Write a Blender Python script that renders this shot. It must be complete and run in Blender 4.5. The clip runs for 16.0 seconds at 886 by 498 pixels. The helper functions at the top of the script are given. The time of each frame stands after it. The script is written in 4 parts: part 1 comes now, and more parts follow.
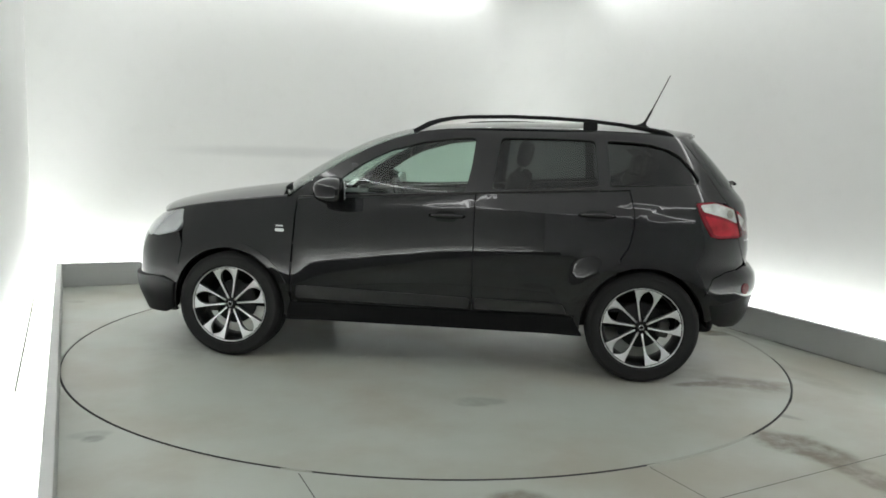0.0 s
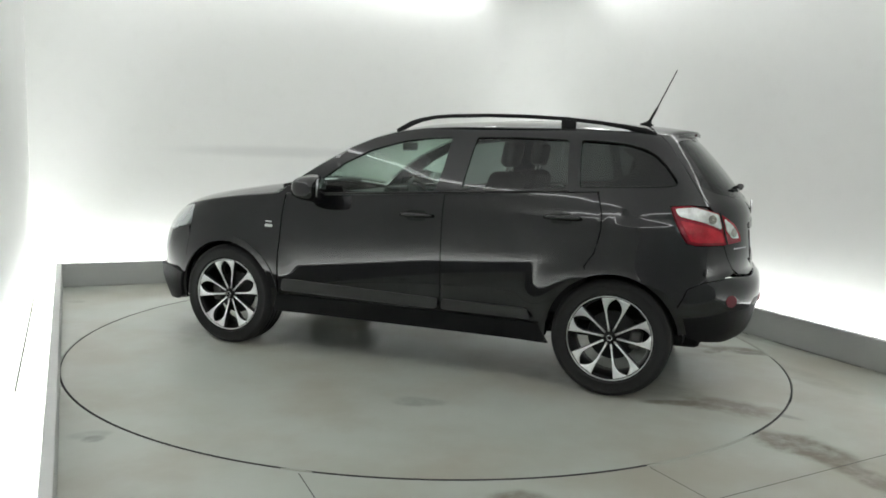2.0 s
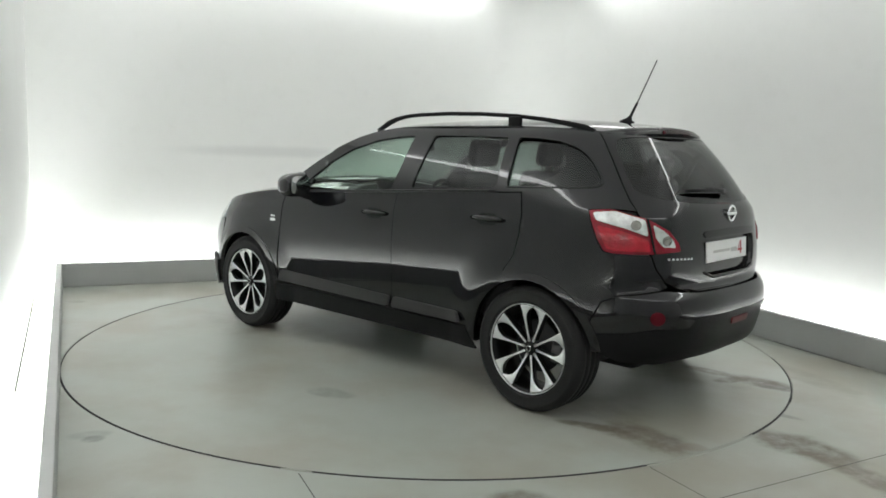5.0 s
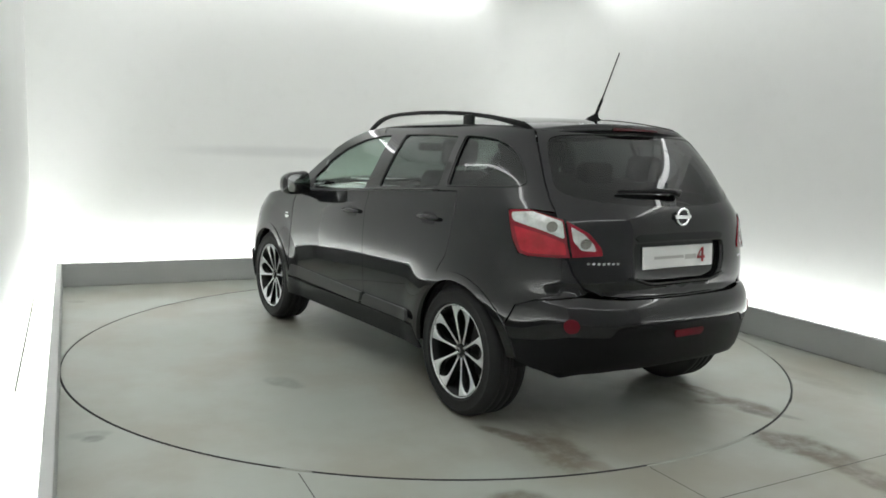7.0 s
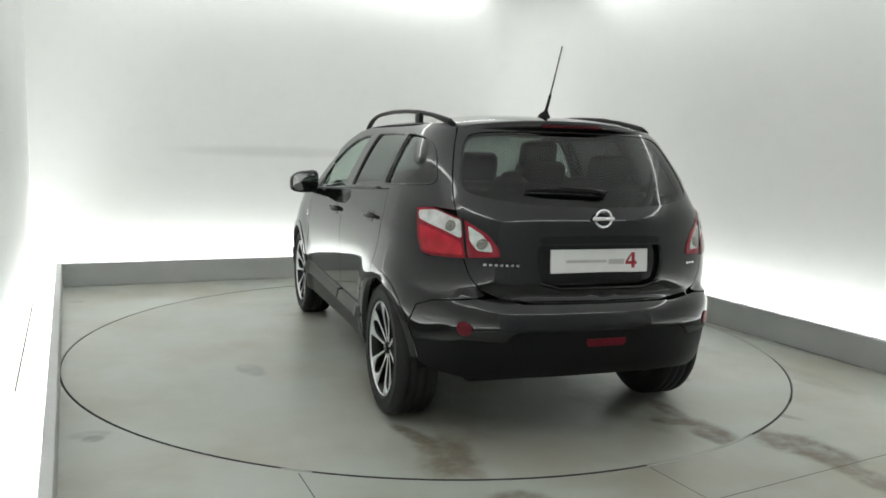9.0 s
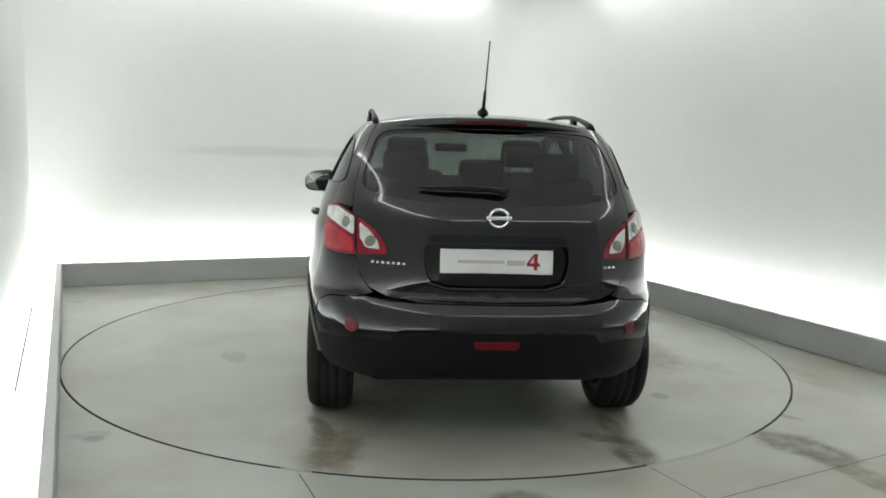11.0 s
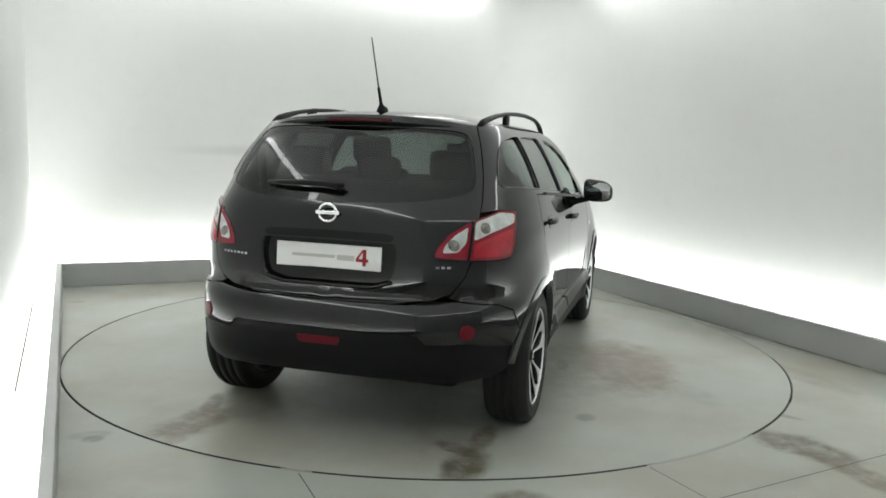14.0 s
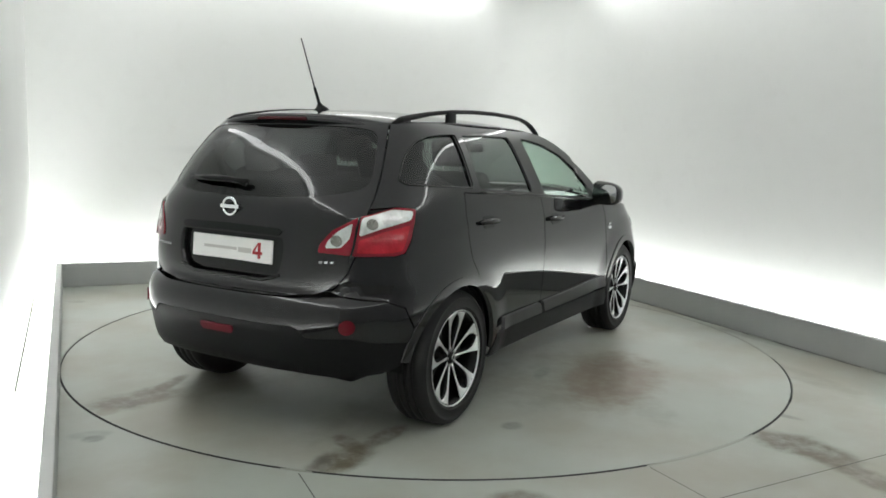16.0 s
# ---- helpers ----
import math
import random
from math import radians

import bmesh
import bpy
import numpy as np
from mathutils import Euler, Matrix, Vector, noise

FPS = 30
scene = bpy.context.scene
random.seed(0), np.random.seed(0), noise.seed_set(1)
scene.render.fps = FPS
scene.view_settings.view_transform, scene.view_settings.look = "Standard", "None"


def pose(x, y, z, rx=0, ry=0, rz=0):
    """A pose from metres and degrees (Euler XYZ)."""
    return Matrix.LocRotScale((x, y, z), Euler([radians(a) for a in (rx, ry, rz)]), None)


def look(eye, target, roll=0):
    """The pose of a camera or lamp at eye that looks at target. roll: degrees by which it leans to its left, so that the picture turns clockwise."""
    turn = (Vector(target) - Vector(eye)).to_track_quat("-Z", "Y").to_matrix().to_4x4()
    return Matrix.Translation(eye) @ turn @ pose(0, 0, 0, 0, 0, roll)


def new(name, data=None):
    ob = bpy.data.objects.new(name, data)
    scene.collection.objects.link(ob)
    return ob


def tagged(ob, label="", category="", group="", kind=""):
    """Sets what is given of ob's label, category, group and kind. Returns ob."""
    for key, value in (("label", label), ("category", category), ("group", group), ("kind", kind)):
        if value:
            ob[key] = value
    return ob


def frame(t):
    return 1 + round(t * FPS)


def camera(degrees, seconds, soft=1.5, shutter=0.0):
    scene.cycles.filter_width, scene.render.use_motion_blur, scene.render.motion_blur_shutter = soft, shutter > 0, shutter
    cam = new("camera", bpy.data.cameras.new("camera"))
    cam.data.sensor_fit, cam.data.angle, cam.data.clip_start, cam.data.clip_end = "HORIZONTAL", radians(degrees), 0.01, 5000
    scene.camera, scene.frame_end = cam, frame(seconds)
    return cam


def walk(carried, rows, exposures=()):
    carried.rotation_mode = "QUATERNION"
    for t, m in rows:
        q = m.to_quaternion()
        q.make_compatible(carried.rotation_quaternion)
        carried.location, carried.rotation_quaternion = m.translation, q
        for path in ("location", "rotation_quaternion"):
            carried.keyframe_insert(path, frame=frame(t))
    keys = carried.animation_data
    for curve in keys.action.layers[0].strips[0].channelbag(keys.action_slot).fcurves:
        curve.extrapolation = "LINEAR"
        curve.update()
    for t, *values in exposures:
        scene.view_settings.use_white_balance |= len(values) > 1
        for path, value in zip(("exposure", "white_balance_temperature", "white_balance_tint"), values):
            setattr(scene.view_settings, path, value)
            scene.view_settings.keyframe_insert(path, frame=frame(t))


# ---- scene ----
cam = camera(58.2, 16.0, soft=1.7)
EYE = (0.0, -5.669, 1.419)
PAN, TILT, ROLL = radians(0.802), radians(-7.467), 1.828
AIM = (EYE[0] + math.sin(PAN) * math.cos(TILT), EYE[1] + math.cos(PAN) * math.cos(TILT), EYE[2] + math.sin(TILT))
STAND = look(EYE, AIM, ROLL)
walk(cam, [(0.0, STAND), (16.0, STAND)])

# ---- light: added luminous ceiling, strips under it (two added), glowing troughs behind the kerb, faint room fill from the world ----
world = bpy.data.worlds.new("world")
scene.world = world
world.use_nodes = True
world.node_tree.nodes["Background"].inputs[0].default_value = (0.8, 0.9, 1.0, 1)
world.node_tree.nodes["Background"].inputs[1].default_value = 0.05
scene.view_settings.exposure = 0.1
TROUGH_POWER = 24.0
PANEL_POWER = 0.29
COVE_POWER = 7.4

# room frame: turned about the turntable's centre
TURN = 24.5
ROOM = pose(0, 0, 0, 0, 0, TURN)
XL, XR, YB, YF = -2.425, 2.52, 2.87, -5.75   # inner kerb faces
GAP = 0.25                                  # kerb face to wall
KERB_H = 0.22
CEIL = 3.2


# ---- materials ----
def material(name):
    m = bpy.data.materials.new(name)
    m.use_nodes = True
    return m, m.node_tree, m.node_tree.nodes["Principled BSDF"]


def simple(name, col, rough=0.5, metal=0.0, coat=0.0, bump=0.0, scale=200.0, spec=0.5, var=0.12, grain=3.0):
    m, nt, b = material(name)
    b.inputs["Roughness"].default_value = rough
    b.inputs["Metallic"].default_value = metal
    b.inputs["Coat Weight"].default_value = coat
    b.inputs["Coat Roughness"].default_value = 0.03
    b.inputs["Specular IOR Level"].default_value = spec
    tc = nt.nodes.new("ShaderNodeTexCoord")
    n1 = nt.nodes.new("ShaderNodeTexNoise")
    n1.inputs["Scale"].default_value = grain
    n1.inputs["Detail"].default_value = 8.0
    nt.links.new(tc.outputs["Object"], n1.inputs["Vector"])
    mix = nt.nodes.new("ShaderNodeMix")
    mix.data_type = "RGBA"
    mix.inputs["A"].default_value = (*[c * (1 - var) for c in col], 1)
    mix.inputs["B"].default_value = (*[min(1, c * (1 + var)) for c in col], 1)
    nt.links.new(n1.outputs["Fac"], mix.inputs["Factor"])
    nt.links.new(mix.outputs["Result"], b.inputs["Base Color"])
    if bump:
        n2 = nt.nodes.new("ShaderNodeTexNoise")
        n2.inputs["Scale"].default_value = scale
        n2.inputs["Detail"].default_value = 3.0
        nt.links.new(tc.outputs["Object"], n2.inputs["Vector"])
        bp = nt.nodes.new("ShaderNodeBump")
        bp.inputs["Strength"].default_value = bump
        bp.inputs["Distance"].default_value = 0.002
        nt.links.new(n2.outputs["Fac"], bp.inputs["Height"])
        nt.links.new(bp.outputs["Normal"], b.inputs["Normal"])
    return m


def glowing(name, col, power):
    m, nt, b = material(name)
    b.inputs["Base Color"].default_value = (0.8, 0.8, 0.8, 1)
    b.inputs["Emission Color"].default_value = (*col, 1)
    b.inputs["Emission Strength"].default_value = power
    return m


def glass(name, tint, rough=0.0):
    m, nt, b = material(name)
    nt.nodes.remove(b)
    out = nt.nodes["Material Output"]
    tr = nt.nodes.new("ShaderNodeBsdfTransparent")
    tr.inputs[0].default_value = (*tint, 1)
    gl = nt.nodes.new("ShaderNodeBsdfGlossy")
    gl.inputs["Roughness"].default_value = rough
    lw = nt.nodes.new("ShaderNodeLayerWeight")
    lw.inputs["Blend"].default_value = 0.5
    pw = nt.nodes.new("ShaderNodeMath")
    pw.operation = "POWER"
    pw.inputs[1].default_value = 5.0
    nt.links.new(lw.outputs["Facing"], pw.inputs[0])
    fr = nt.nodes.new("ShaderNodeMath")
    fr.operation = "MULTIPLY_ADD"
    fr.inputs[1].default_value = 0.95
    fr.inputs[2].default_value = 0.05
    nt.links.new(pw.outputs[0], fr.inputs[0])
    mx = nt.nodes.new("ShaderNodeMixShader")
    nt.links.new(fr.outputs[0], mx.inputs[0])
    nt.links.new(tr.outputs[0], mx.inputs[1])
    nt.links.new(gl.outputs[0], mx.inputs[2])
    nt.links.new(mx.outputs[0], out.inputs["Surface"])
    return m


class Nodes:
    """Short hand for node graphs."""

    def __init__(self, nt):
        self.nt = nt
        self.tc = nt.nodes.new("ShaderNodeTexCoord")
        self.at = self.tc.outputs["Object"]

    def val(self, socket, v):
        if isinstance(v, bpy.types.NodeSocket):
            self.nt.links.new(v, socket)
        else:
            socket.default_value = v

    def noise(self, scale, detail=6.0, rough=0.55, at=None, warp=0.0):
        n = self.nt.nodes.new("ShaderNodeTexNoise")
        n.inputs["Scale"].default_value = scale
        n.inputs["Detail"].default_value = detail
        n.inputs["Roughness"].default_value = rough
        n.inputs["Distortion"].default_value = warp
        self.val(n.inputs["Vector"], at or self.at)
        return n.outputs["Fac"]

    def math(self, op, a, b=0.0, clamp=False):
        n = self.nt.nodes.new("ShaderNodeMath")
        n.operation = op
        n.use_clamp = clamp
        self.val(n.inputs[0], a)
        self.val(n.inputs[1], b)
        return n.outputs[0]

    def remap(self, v, a, b, c=0.0, d=1.0):
        n = self.nt.nodes.new("ShaderNodeMapRange")
        n.interpolation_type = "SMOOTHSTEP"
        self.val(n.inputs["Value"], v)
        for k, x in zip(("From Min", "From Max", "To Min", "To Max"), (a, b, c, d)):
            n.inputs[k].default_value = x
        return n.outputs["Result"]

    def mix(self, f, a, b):
        n = self.nt.nodes.new("ShaderNodeMix")
        n.data_type = "RGBA"
        self.val(n.inputs["Factor"], f)
        self.val(n.inputs["A"], (*a, 1) if isinstance(a, tuple) else a)
        self.val(n.inputs["B"], (*b, 1) if isinstance(b, tuple) else b)
        return n.outputs["Result"]

    def spot(self, x, y, rx, ry, turn, soft=0.35, ragged=0.5, freq=6.0, z=0.0, axis=2):
        """A ragged patch, 1 inside, 0 outside, round a place of the surface."""
        mp = self.nt.nodes.new("ShaderNodeMapping")
        mp.vector_type = "TEXTURE"
        mp.inputs["Location"].default_value = (x, y, z)
        mp.inputs["Rotation"].default_value = (0, 0, radians(turn))
        mp.inputs["Scale"].default_value = (rx, ry, 1.0 if axis == 2 else ry)
        self.val(mp.inputs["Vector"], self.at)
        ln = self.nt.nodes.new("ShaderNodeVectorMath")
        ln.operation = "LENGTH"
        if axis == 2:
            fl = self.nt.nodes.new("ShaderNodeVectorMath")
            fl.operation = "MULTIPLY"
            fl.inputs[1].default_value = (1, 1, 0)
            self.val(fl.inputs[0], mp.outputs[0])
            self.val(ln.inputs[0], fl.outputs[0])
        else:
            self.val(ln.inputs[0], mp.outputs[0])
        d = self.math("ADD", ln.outputs["Value"], self.math("MULTIPLY", self.math("SUBTRACT", self.noise(freq, 5.0), 0.5), ragged * 2))
        return self.remap(d, 1.0 + soft, 1.0 - soft)

    def bump(self, h, strength, dist, b):
        n = self.nt.nodes.new("ShaderNodeBump")
        n.inputs["Strength"].default_value = strength
        n.inputs["Distance"].default_value = dist
        self.val(n.inputs["Height"], h)
        self.nt.links.new(n.outputs["Normal"], b.inputs["Normal"])


def concrete(name, spots):
    """Grey-green painted concrete, scuffed and stained."""
    m, nt, b = material(name)
    g = Nodes(nt)
    col = g.mix(g.remap(g.noise(0.9, 5.0), 0.3, 0.7), FLOOR_A, FLOOR_B)
    col = g.mix(g.math("MULTIPLY", g.remap(g.noise(1.1, 5.0, 0.55), 0.38, 0.68), 0.75), col, FLOOR_C)
    for x, y, rx, ry, turn, tone, amount in spots:
        k = g.math("MULTIPLY", g.spot(x, y, rx, ry, turn), g.remap(g.noise(9.0, 8.0, 0.65), 0.30, 0.62, 0.35 if tone != RED else 0.75, 1.0))
        col = g.mix(g.math("MULTIPLY", k, amount), col, tone)
    nt.links.new(col, b.inputs["Base Color"])
    nt.links.new(g.remap(g.noise(1.6, 2.0, 0.5), 0.30, 0.70, 0.295, 0.38), b.inputs["Roughness"])
    b.inputs["Specular IOR Level"].default_value = 0.45
    return m


FLOOR_A, FLOOR_B, FLOOR_C = (0.378, 0.410, 0.366), (0.425, 0.455, 0.412), (0.325, 0.303, 0.243)
BROWN, RED, DARK = (0.110, 0.090, 0.054), (0.205, 0.138, 0.092), (0.10, 0.10, 0.088)


def plaster(name, smear=False):
    m, nt, b = material(name)
    g = Nodes(nt)
    col = g.mix(g.noise(0.8, 6.0), (0.74, 0.75, 0.735), (0.79, 0.80, 0.785))
    col = g.mix(g.math("MULTIPLY", g.remap(g.noise(7.0, 8.0), 0.5, 0.75), 0.10), col, (0.62, 0.62, 0.60))
    if smear:
        k = g.spot(-0.35, 3.12, 0.85, 0.05, 0.0, 0.6, 0.22, 3.0, 1.29, 1)
        col = g.mix(g.math("MULTIPLY", k, 0.30), col, (0.42, 0.43, 0.43))
    nt.links.new(col, b.inputs["Base Color"])
    b.inputs["Roughness"].default_value = 0.62
    g.bump(g.noise(90.0, 4.0), 0.12, 0.002, b)
    return m


MAT = {}


def mats():
    MAT["wall"] = plaster("white plaster")
    MAT["wall_smear"] = plaster("white plaster with a smear", True)
    MAT["kerb"] = simple("grey painted kerb", (0.40, 0.41, 0.40), 0.5, bump=0.2, scale=60)
    MAT["trough"] = simple("white trough lining", (0.8, 0.8, 0.79), 0.5)
    MAT["seam"] = simple("dark joint", (0.03, 0.03, 0.03), 0.8)
    MAT["slot"] = simple("black slot", (0.002, 0.002, 0.002), 0.9, spec=0.0)
    MAT["joint"] = simple("dusty joint", (0.09, 0.09, 0.08), 0.8)
    MAT["tube"] = glowing("trough light", (0.985, 1.0, 0.995), TROUGH_POWER)
    # glow of the unseen panel added under the ceiling
    MAT["panel"] = glowing("ceiling light", (0.985, 1.0, 0.995), PANEL_POWER)
    MAT["cove"] = glowing("cove light", (0.985, 1.0, 0.995), COVE_POWER)
    # for the added wall behind the camera, toned for its reflection in the car
    MAT["shutter"] = simple("dull grey unseen front", (0.50, 0.505, 0.51), 0.55)
    MAT["floor"] = concrete("painted concrete floor", [
        (1.86, -1.93, 0.25, 0.14, -50, BROWN, 0.95), (2.03, -2.35, 0.3, 0.09, -62, BROWN, 0.8),
        (0.38, -2.62, 0.12, 0.10, 10, BROWN, 0.8), (-1.56, -2.07, 0.05, 0.04, 30, DARK, 0.5),
        (-1.60, -2.02, 0.09, 0.05, 20, DARK, 0.3), (-3.0, 1.0, 0.08, 0.05, 0, BROWN, 0.4),
        # the last one darkens a strip along the right kerb's foot
        (1.95, -1.45, 0.12, 0.03, -40, DARK, 0.5), (2.4, -0.6, 0.5, 0.12, -65, BROWN, 0.25), (2.55, 0.35, 0.5, 0.05, -62, DARK, 0.4)])
    MAT["dust"] = simple("packed grey dust", (0.305, 0.315, 0.275), 0.35, bump=0.3, scale=90)
    MAT["deck"] = concrete("turntable deck", DECK_SPOTS)
    MAT["paint"] = simple("black car paint", (0.004, 0.004, 0.005), 0.35, 0.0, 1.0, var=0.3, spec=0.0)
    MAT["paint"].node_tree.nodes["Principled BSDF"].inputs["Coat IOR"].default_value = 1.55
    MAT["plastic"] = simple("black textured plastic", (0.006, 0.006, 0.0065), 0.42, bump=0.2, scale=500, spec=0.15)
    MAT["gloss_black"] = simple("gloss black trim", (0.004, 0.004, 0.004), 0.08, spec=0.35)
    MAT["belt"] = simple("satin black strip", (0.015, 0.015, 0.015), 0.4, spec=0.3)
    MAT["satin"] = simple("satin black moulding", (0.014, 0.014, 0.0145), 0.32, spec=0.5)
    MAT["rubber"] = simple("tyre rubber", (0.019, 0.019, 0.019), 0.6, bump=0.3, scale=150, spec=0.18)
    MAT["silver"] = simple("machined alloy", (0.74, 0.75, 0.76), 0.36, 1.0, bump=0.04, scale=300)
    MAT["rim_black"] = simple("gloss black rim paint", (0.004, 0.004, 0.004), 0.4, 0.0, 0.1, spec=0.25)
    MAT["steel"] = simple("brake steel", (0.42, 0.41, 0.40), 0.4, 1.0)
    MAT["caliper"] = simple("dull cast caliper", (0.12, 0.12, 0.115), 0.5, 0.6)
    MAT["disc"] = simple("dark brake disc", (0.02, 0.02, 0.02), 0.55, 0.3)
    MAT["chrome"] = simple("chrome", (0.86, 0.87, 0.88), 0.1, 1.0)
    MAT["letter"] = simple("dull silver lettering", (0.42, 0.43, 0.44), 0.35, 0.9)
    MAT["clear_glass"] = glass("green tinted glass", (0.62, 0.74, 0.68))
    MAT["screen_glass"] = glass("windscreen glass", (0.80, 0.87, 0.83))
    MAT["dark_glass"] = glass("privacy glass", (0.195, 0.212, 0.207))
    MAT["red_lens"] = simple("red lamp lens", (0.20, 0.004, 0.014), 0.22, 0.0, 0.4, spec=0.3, bump=0.6, scale=70, var=0.5, grain=14.0)
    MAT["bright_red"] = simple("bright red lens", (0.38, 0.005, 0.016), 0.2, 0.0, 0.5, bump=1.0, scale=60, spec=0.4, var=0.75, grain=14.0)
    MAT["dull_red"] = simple("dull red reflector", (0.11, 0.003, 0.010), 0.3, 0.0, 0.0, spec=0.25)
    MAT["dark_red"] = simple("dark red lens", (0.05, 0.003, 0.006), 0.2, spec=0.3)
    MAT["mirror_glass"] = simple("mirror glass", (0.38, 0.39, 0.39), 0.14, 1.0)
    MAT["clear_lens"] = simple("clear lamp lens", (0.72, 0.69, 0.66), 0.16, 0.5, 0.8, bump=1.0, scale=45, var=0.6, grain=22.0)
    MAT["bowl"] = simple("grey lamp bowl", (0.27, 0.26, 0.235), 0.25, 0.7, 0.6, bump=0.8, scale=40, var=0.7, grain=45.0)
    MAT["head_lens"] = simple("headlamp lens", (0.42, 0.44, 0.45), 0.15, 0.6, 1.0, bump=0.6, scale=40, var=0.4)
    MAT["white"] = simple("white plate", (0.72, 0.72, 0.71), 0.35)
    MAT["cloth"] = simple("dark grey seat cloth", (0.030, 0.031, 0.033), 0.9, bump=0.5, scale=300)
    MAT["liner"] = simple("pale headliner", (0.35, 0.35, 0.34), 0.9)
    MAT["mark_grey"] = simple("grey print", (0.45, 0.44, 0.43), 0.5)
    MAT["mark_red"] = simple("red print", (0.42, 0.02, 0.03), 0.4)


DECK_SPOTS = [
    (-1.80, 0.66, 0.16, 0.05, 20, BROWN, 0.85), (-2.08, 0.60, 0.24, 0.13, -8, BROWN, 0.75), (-2.15, 0.56, 0.08, 0.06, 20, DARK, 0.4), (-2.30, 0.55, 0.07, 0.06, 0, RED, 0.4),
    (-0.48, 1.31, 0.13, 0.08, 20, DARK, 0.4), (-1.75, -0.82, 0.15, 0.06, 0, BROWN, 0.9), (-2.13, -0.82, 0.19, 0.10, 0, BROWN, 1.0), (-2.20, -0.78, 0.09, 0.05, 30, DARK, 0.5),
    (-1.27, -1.27, 0.06, 0.05, 0, DARK, 0.55), (-0.12, -1.42, 0.60, 0.30, 10, RED, 0.75), (-0.25, -1.15, 0.75, 0.40, 0, BROWN, 0.28), (-0.55, -1.75, 0.3, 0.12, 40, BROWN, 0.25), (-1.95, -0.74, 0.12, 0.05, 60, BROWN, 0.9), (-0.28, -1.01, 0.13, 0.04, 10, DARK, 0.4), (-2.04, 0.67, 0.30, 0.22, 0, RED, 0.22),
    (-1.35, 0.40, 0.55, 0.25, 0, BROWN, 0.3), (-1.4, -0.6, 0.6, 0.25, 0, BROWN, 0.3), (1.3, 0.6, 0.5, 0.3, 0, BROWN, 0.2)]


# ---- mesh helpers ----
def part(name, bm, mat, parent=None, label="", smooth=True, kind=""):
    bm.normal_update()
    me = bpy.data.meshes.new(name)
    bm.to_mesh(me)
    bm.free()
    if isinstance(mat, str):
        mat = MAT[mat]
    me.materials.append(mat)
    if smooth:
        me.shade_smooth()
    ob = new(name, me)
    if parent:
        ob.parent = parent
    if label:
        ob["label"] = label
    if kind:
        ob["kind"] = kind
    return ob


def box(x0, x1, y0, y1, z0, z1, bevel=0.0, seg=2):
    bm = bmesh.new()
    bmesh.ops.create_cube(bm, size=1)
    for v in bm.verts:
        v.co = Vector(((x0 + x1) / 2 + v.co.x * (x1 - x0), (y0 + y1) / 2 + v.co.y * (y1 - y0), (z0 + z1) / 2 + v.co.z * (z1 - z0)))
    if bevel:
        bmesh.ops.bevel(bm, geom=bm.edges[:], offset=bevel, segments=seg, affect="EDGES", profile=0.5)
    return bm


def tube(points, radius, sides=8, closed=False, flat=1.0):
    """A round bar along points; radius may be a list."""
    bm = bmesh.new()
    pts = [Vector(q) for q in points]
    n = len(pts)
    rings = []
    for i, q in enumerate(pts):
        a, b = pts[(i - 1) % n if closed else max(i - 1, 0)], pts[(i + 1) % n if closed else min(i + 1, n - 1)]
        d = (b - a).normalized()
        up = Vector((0, 0, 1)) if abs(d.z) < 0.9 else Vector((1, 0, 0))
        s = d.cross(up).normalized()
        u = s.cross(d)
        r = radius[i] if isinstance(radius, (list, tuple)) else radius
        rings.append([bm.verts.new(q + s * (math.cos(k * math.tau / sides) * r) + u * (math.sin(k * math.tau / sides) * r * flat)) for k in range(sides)])
    for i in range(n if closed else n - 1):
        r0, r1 = rings[i], rings[(i + 1) % n]
        for k in range(sides):
            bm.faces.new((r0[k], r0[(k + 1) % sides], r1[(k + 1) % sides], r1[k]))
    if not closed:
        bm.faces.new(rings[0][::-1])
        bm.faces.new(rings[-1])
    bmesh.ops.recalc_face_normals(bm, faces=bm.faces[:])
    return bm


def lathe(profile, sides=48, axis="y"):
    """Turns (r, h) points round the y axis."""
    bm = bmesh.new()
    rings = []
    for r, h in profile:
        if r < 1e-5:
            rings.append([bm.verts.new((0, h, 0))])
        else:
            rings.append([bm.verts.new((math.cos(k * math.tau / sides) * r, h, math.sin(k * math.tau / sides) * r)) for k in range(sides)])
    for a, b in zip(rings, rings[1:]):
        for k in range(sides):
            k2 = (k + 1) % sides
            if len(a) == 1 and len(b) == 1:
                continue
            if len(a) == 1:
                bm.faces.new((a[0], b[k], b[k2]))
            elif len(b) == 1:
                bm.faces.new((a[k], a[k2], b[0]))
            else:
                bm.faces.new((a[k], a[k2], b[k2], b[k]))
    bmesh.ops.recalc_face_normals(bm, faces=bm.faces[:])
    return bm


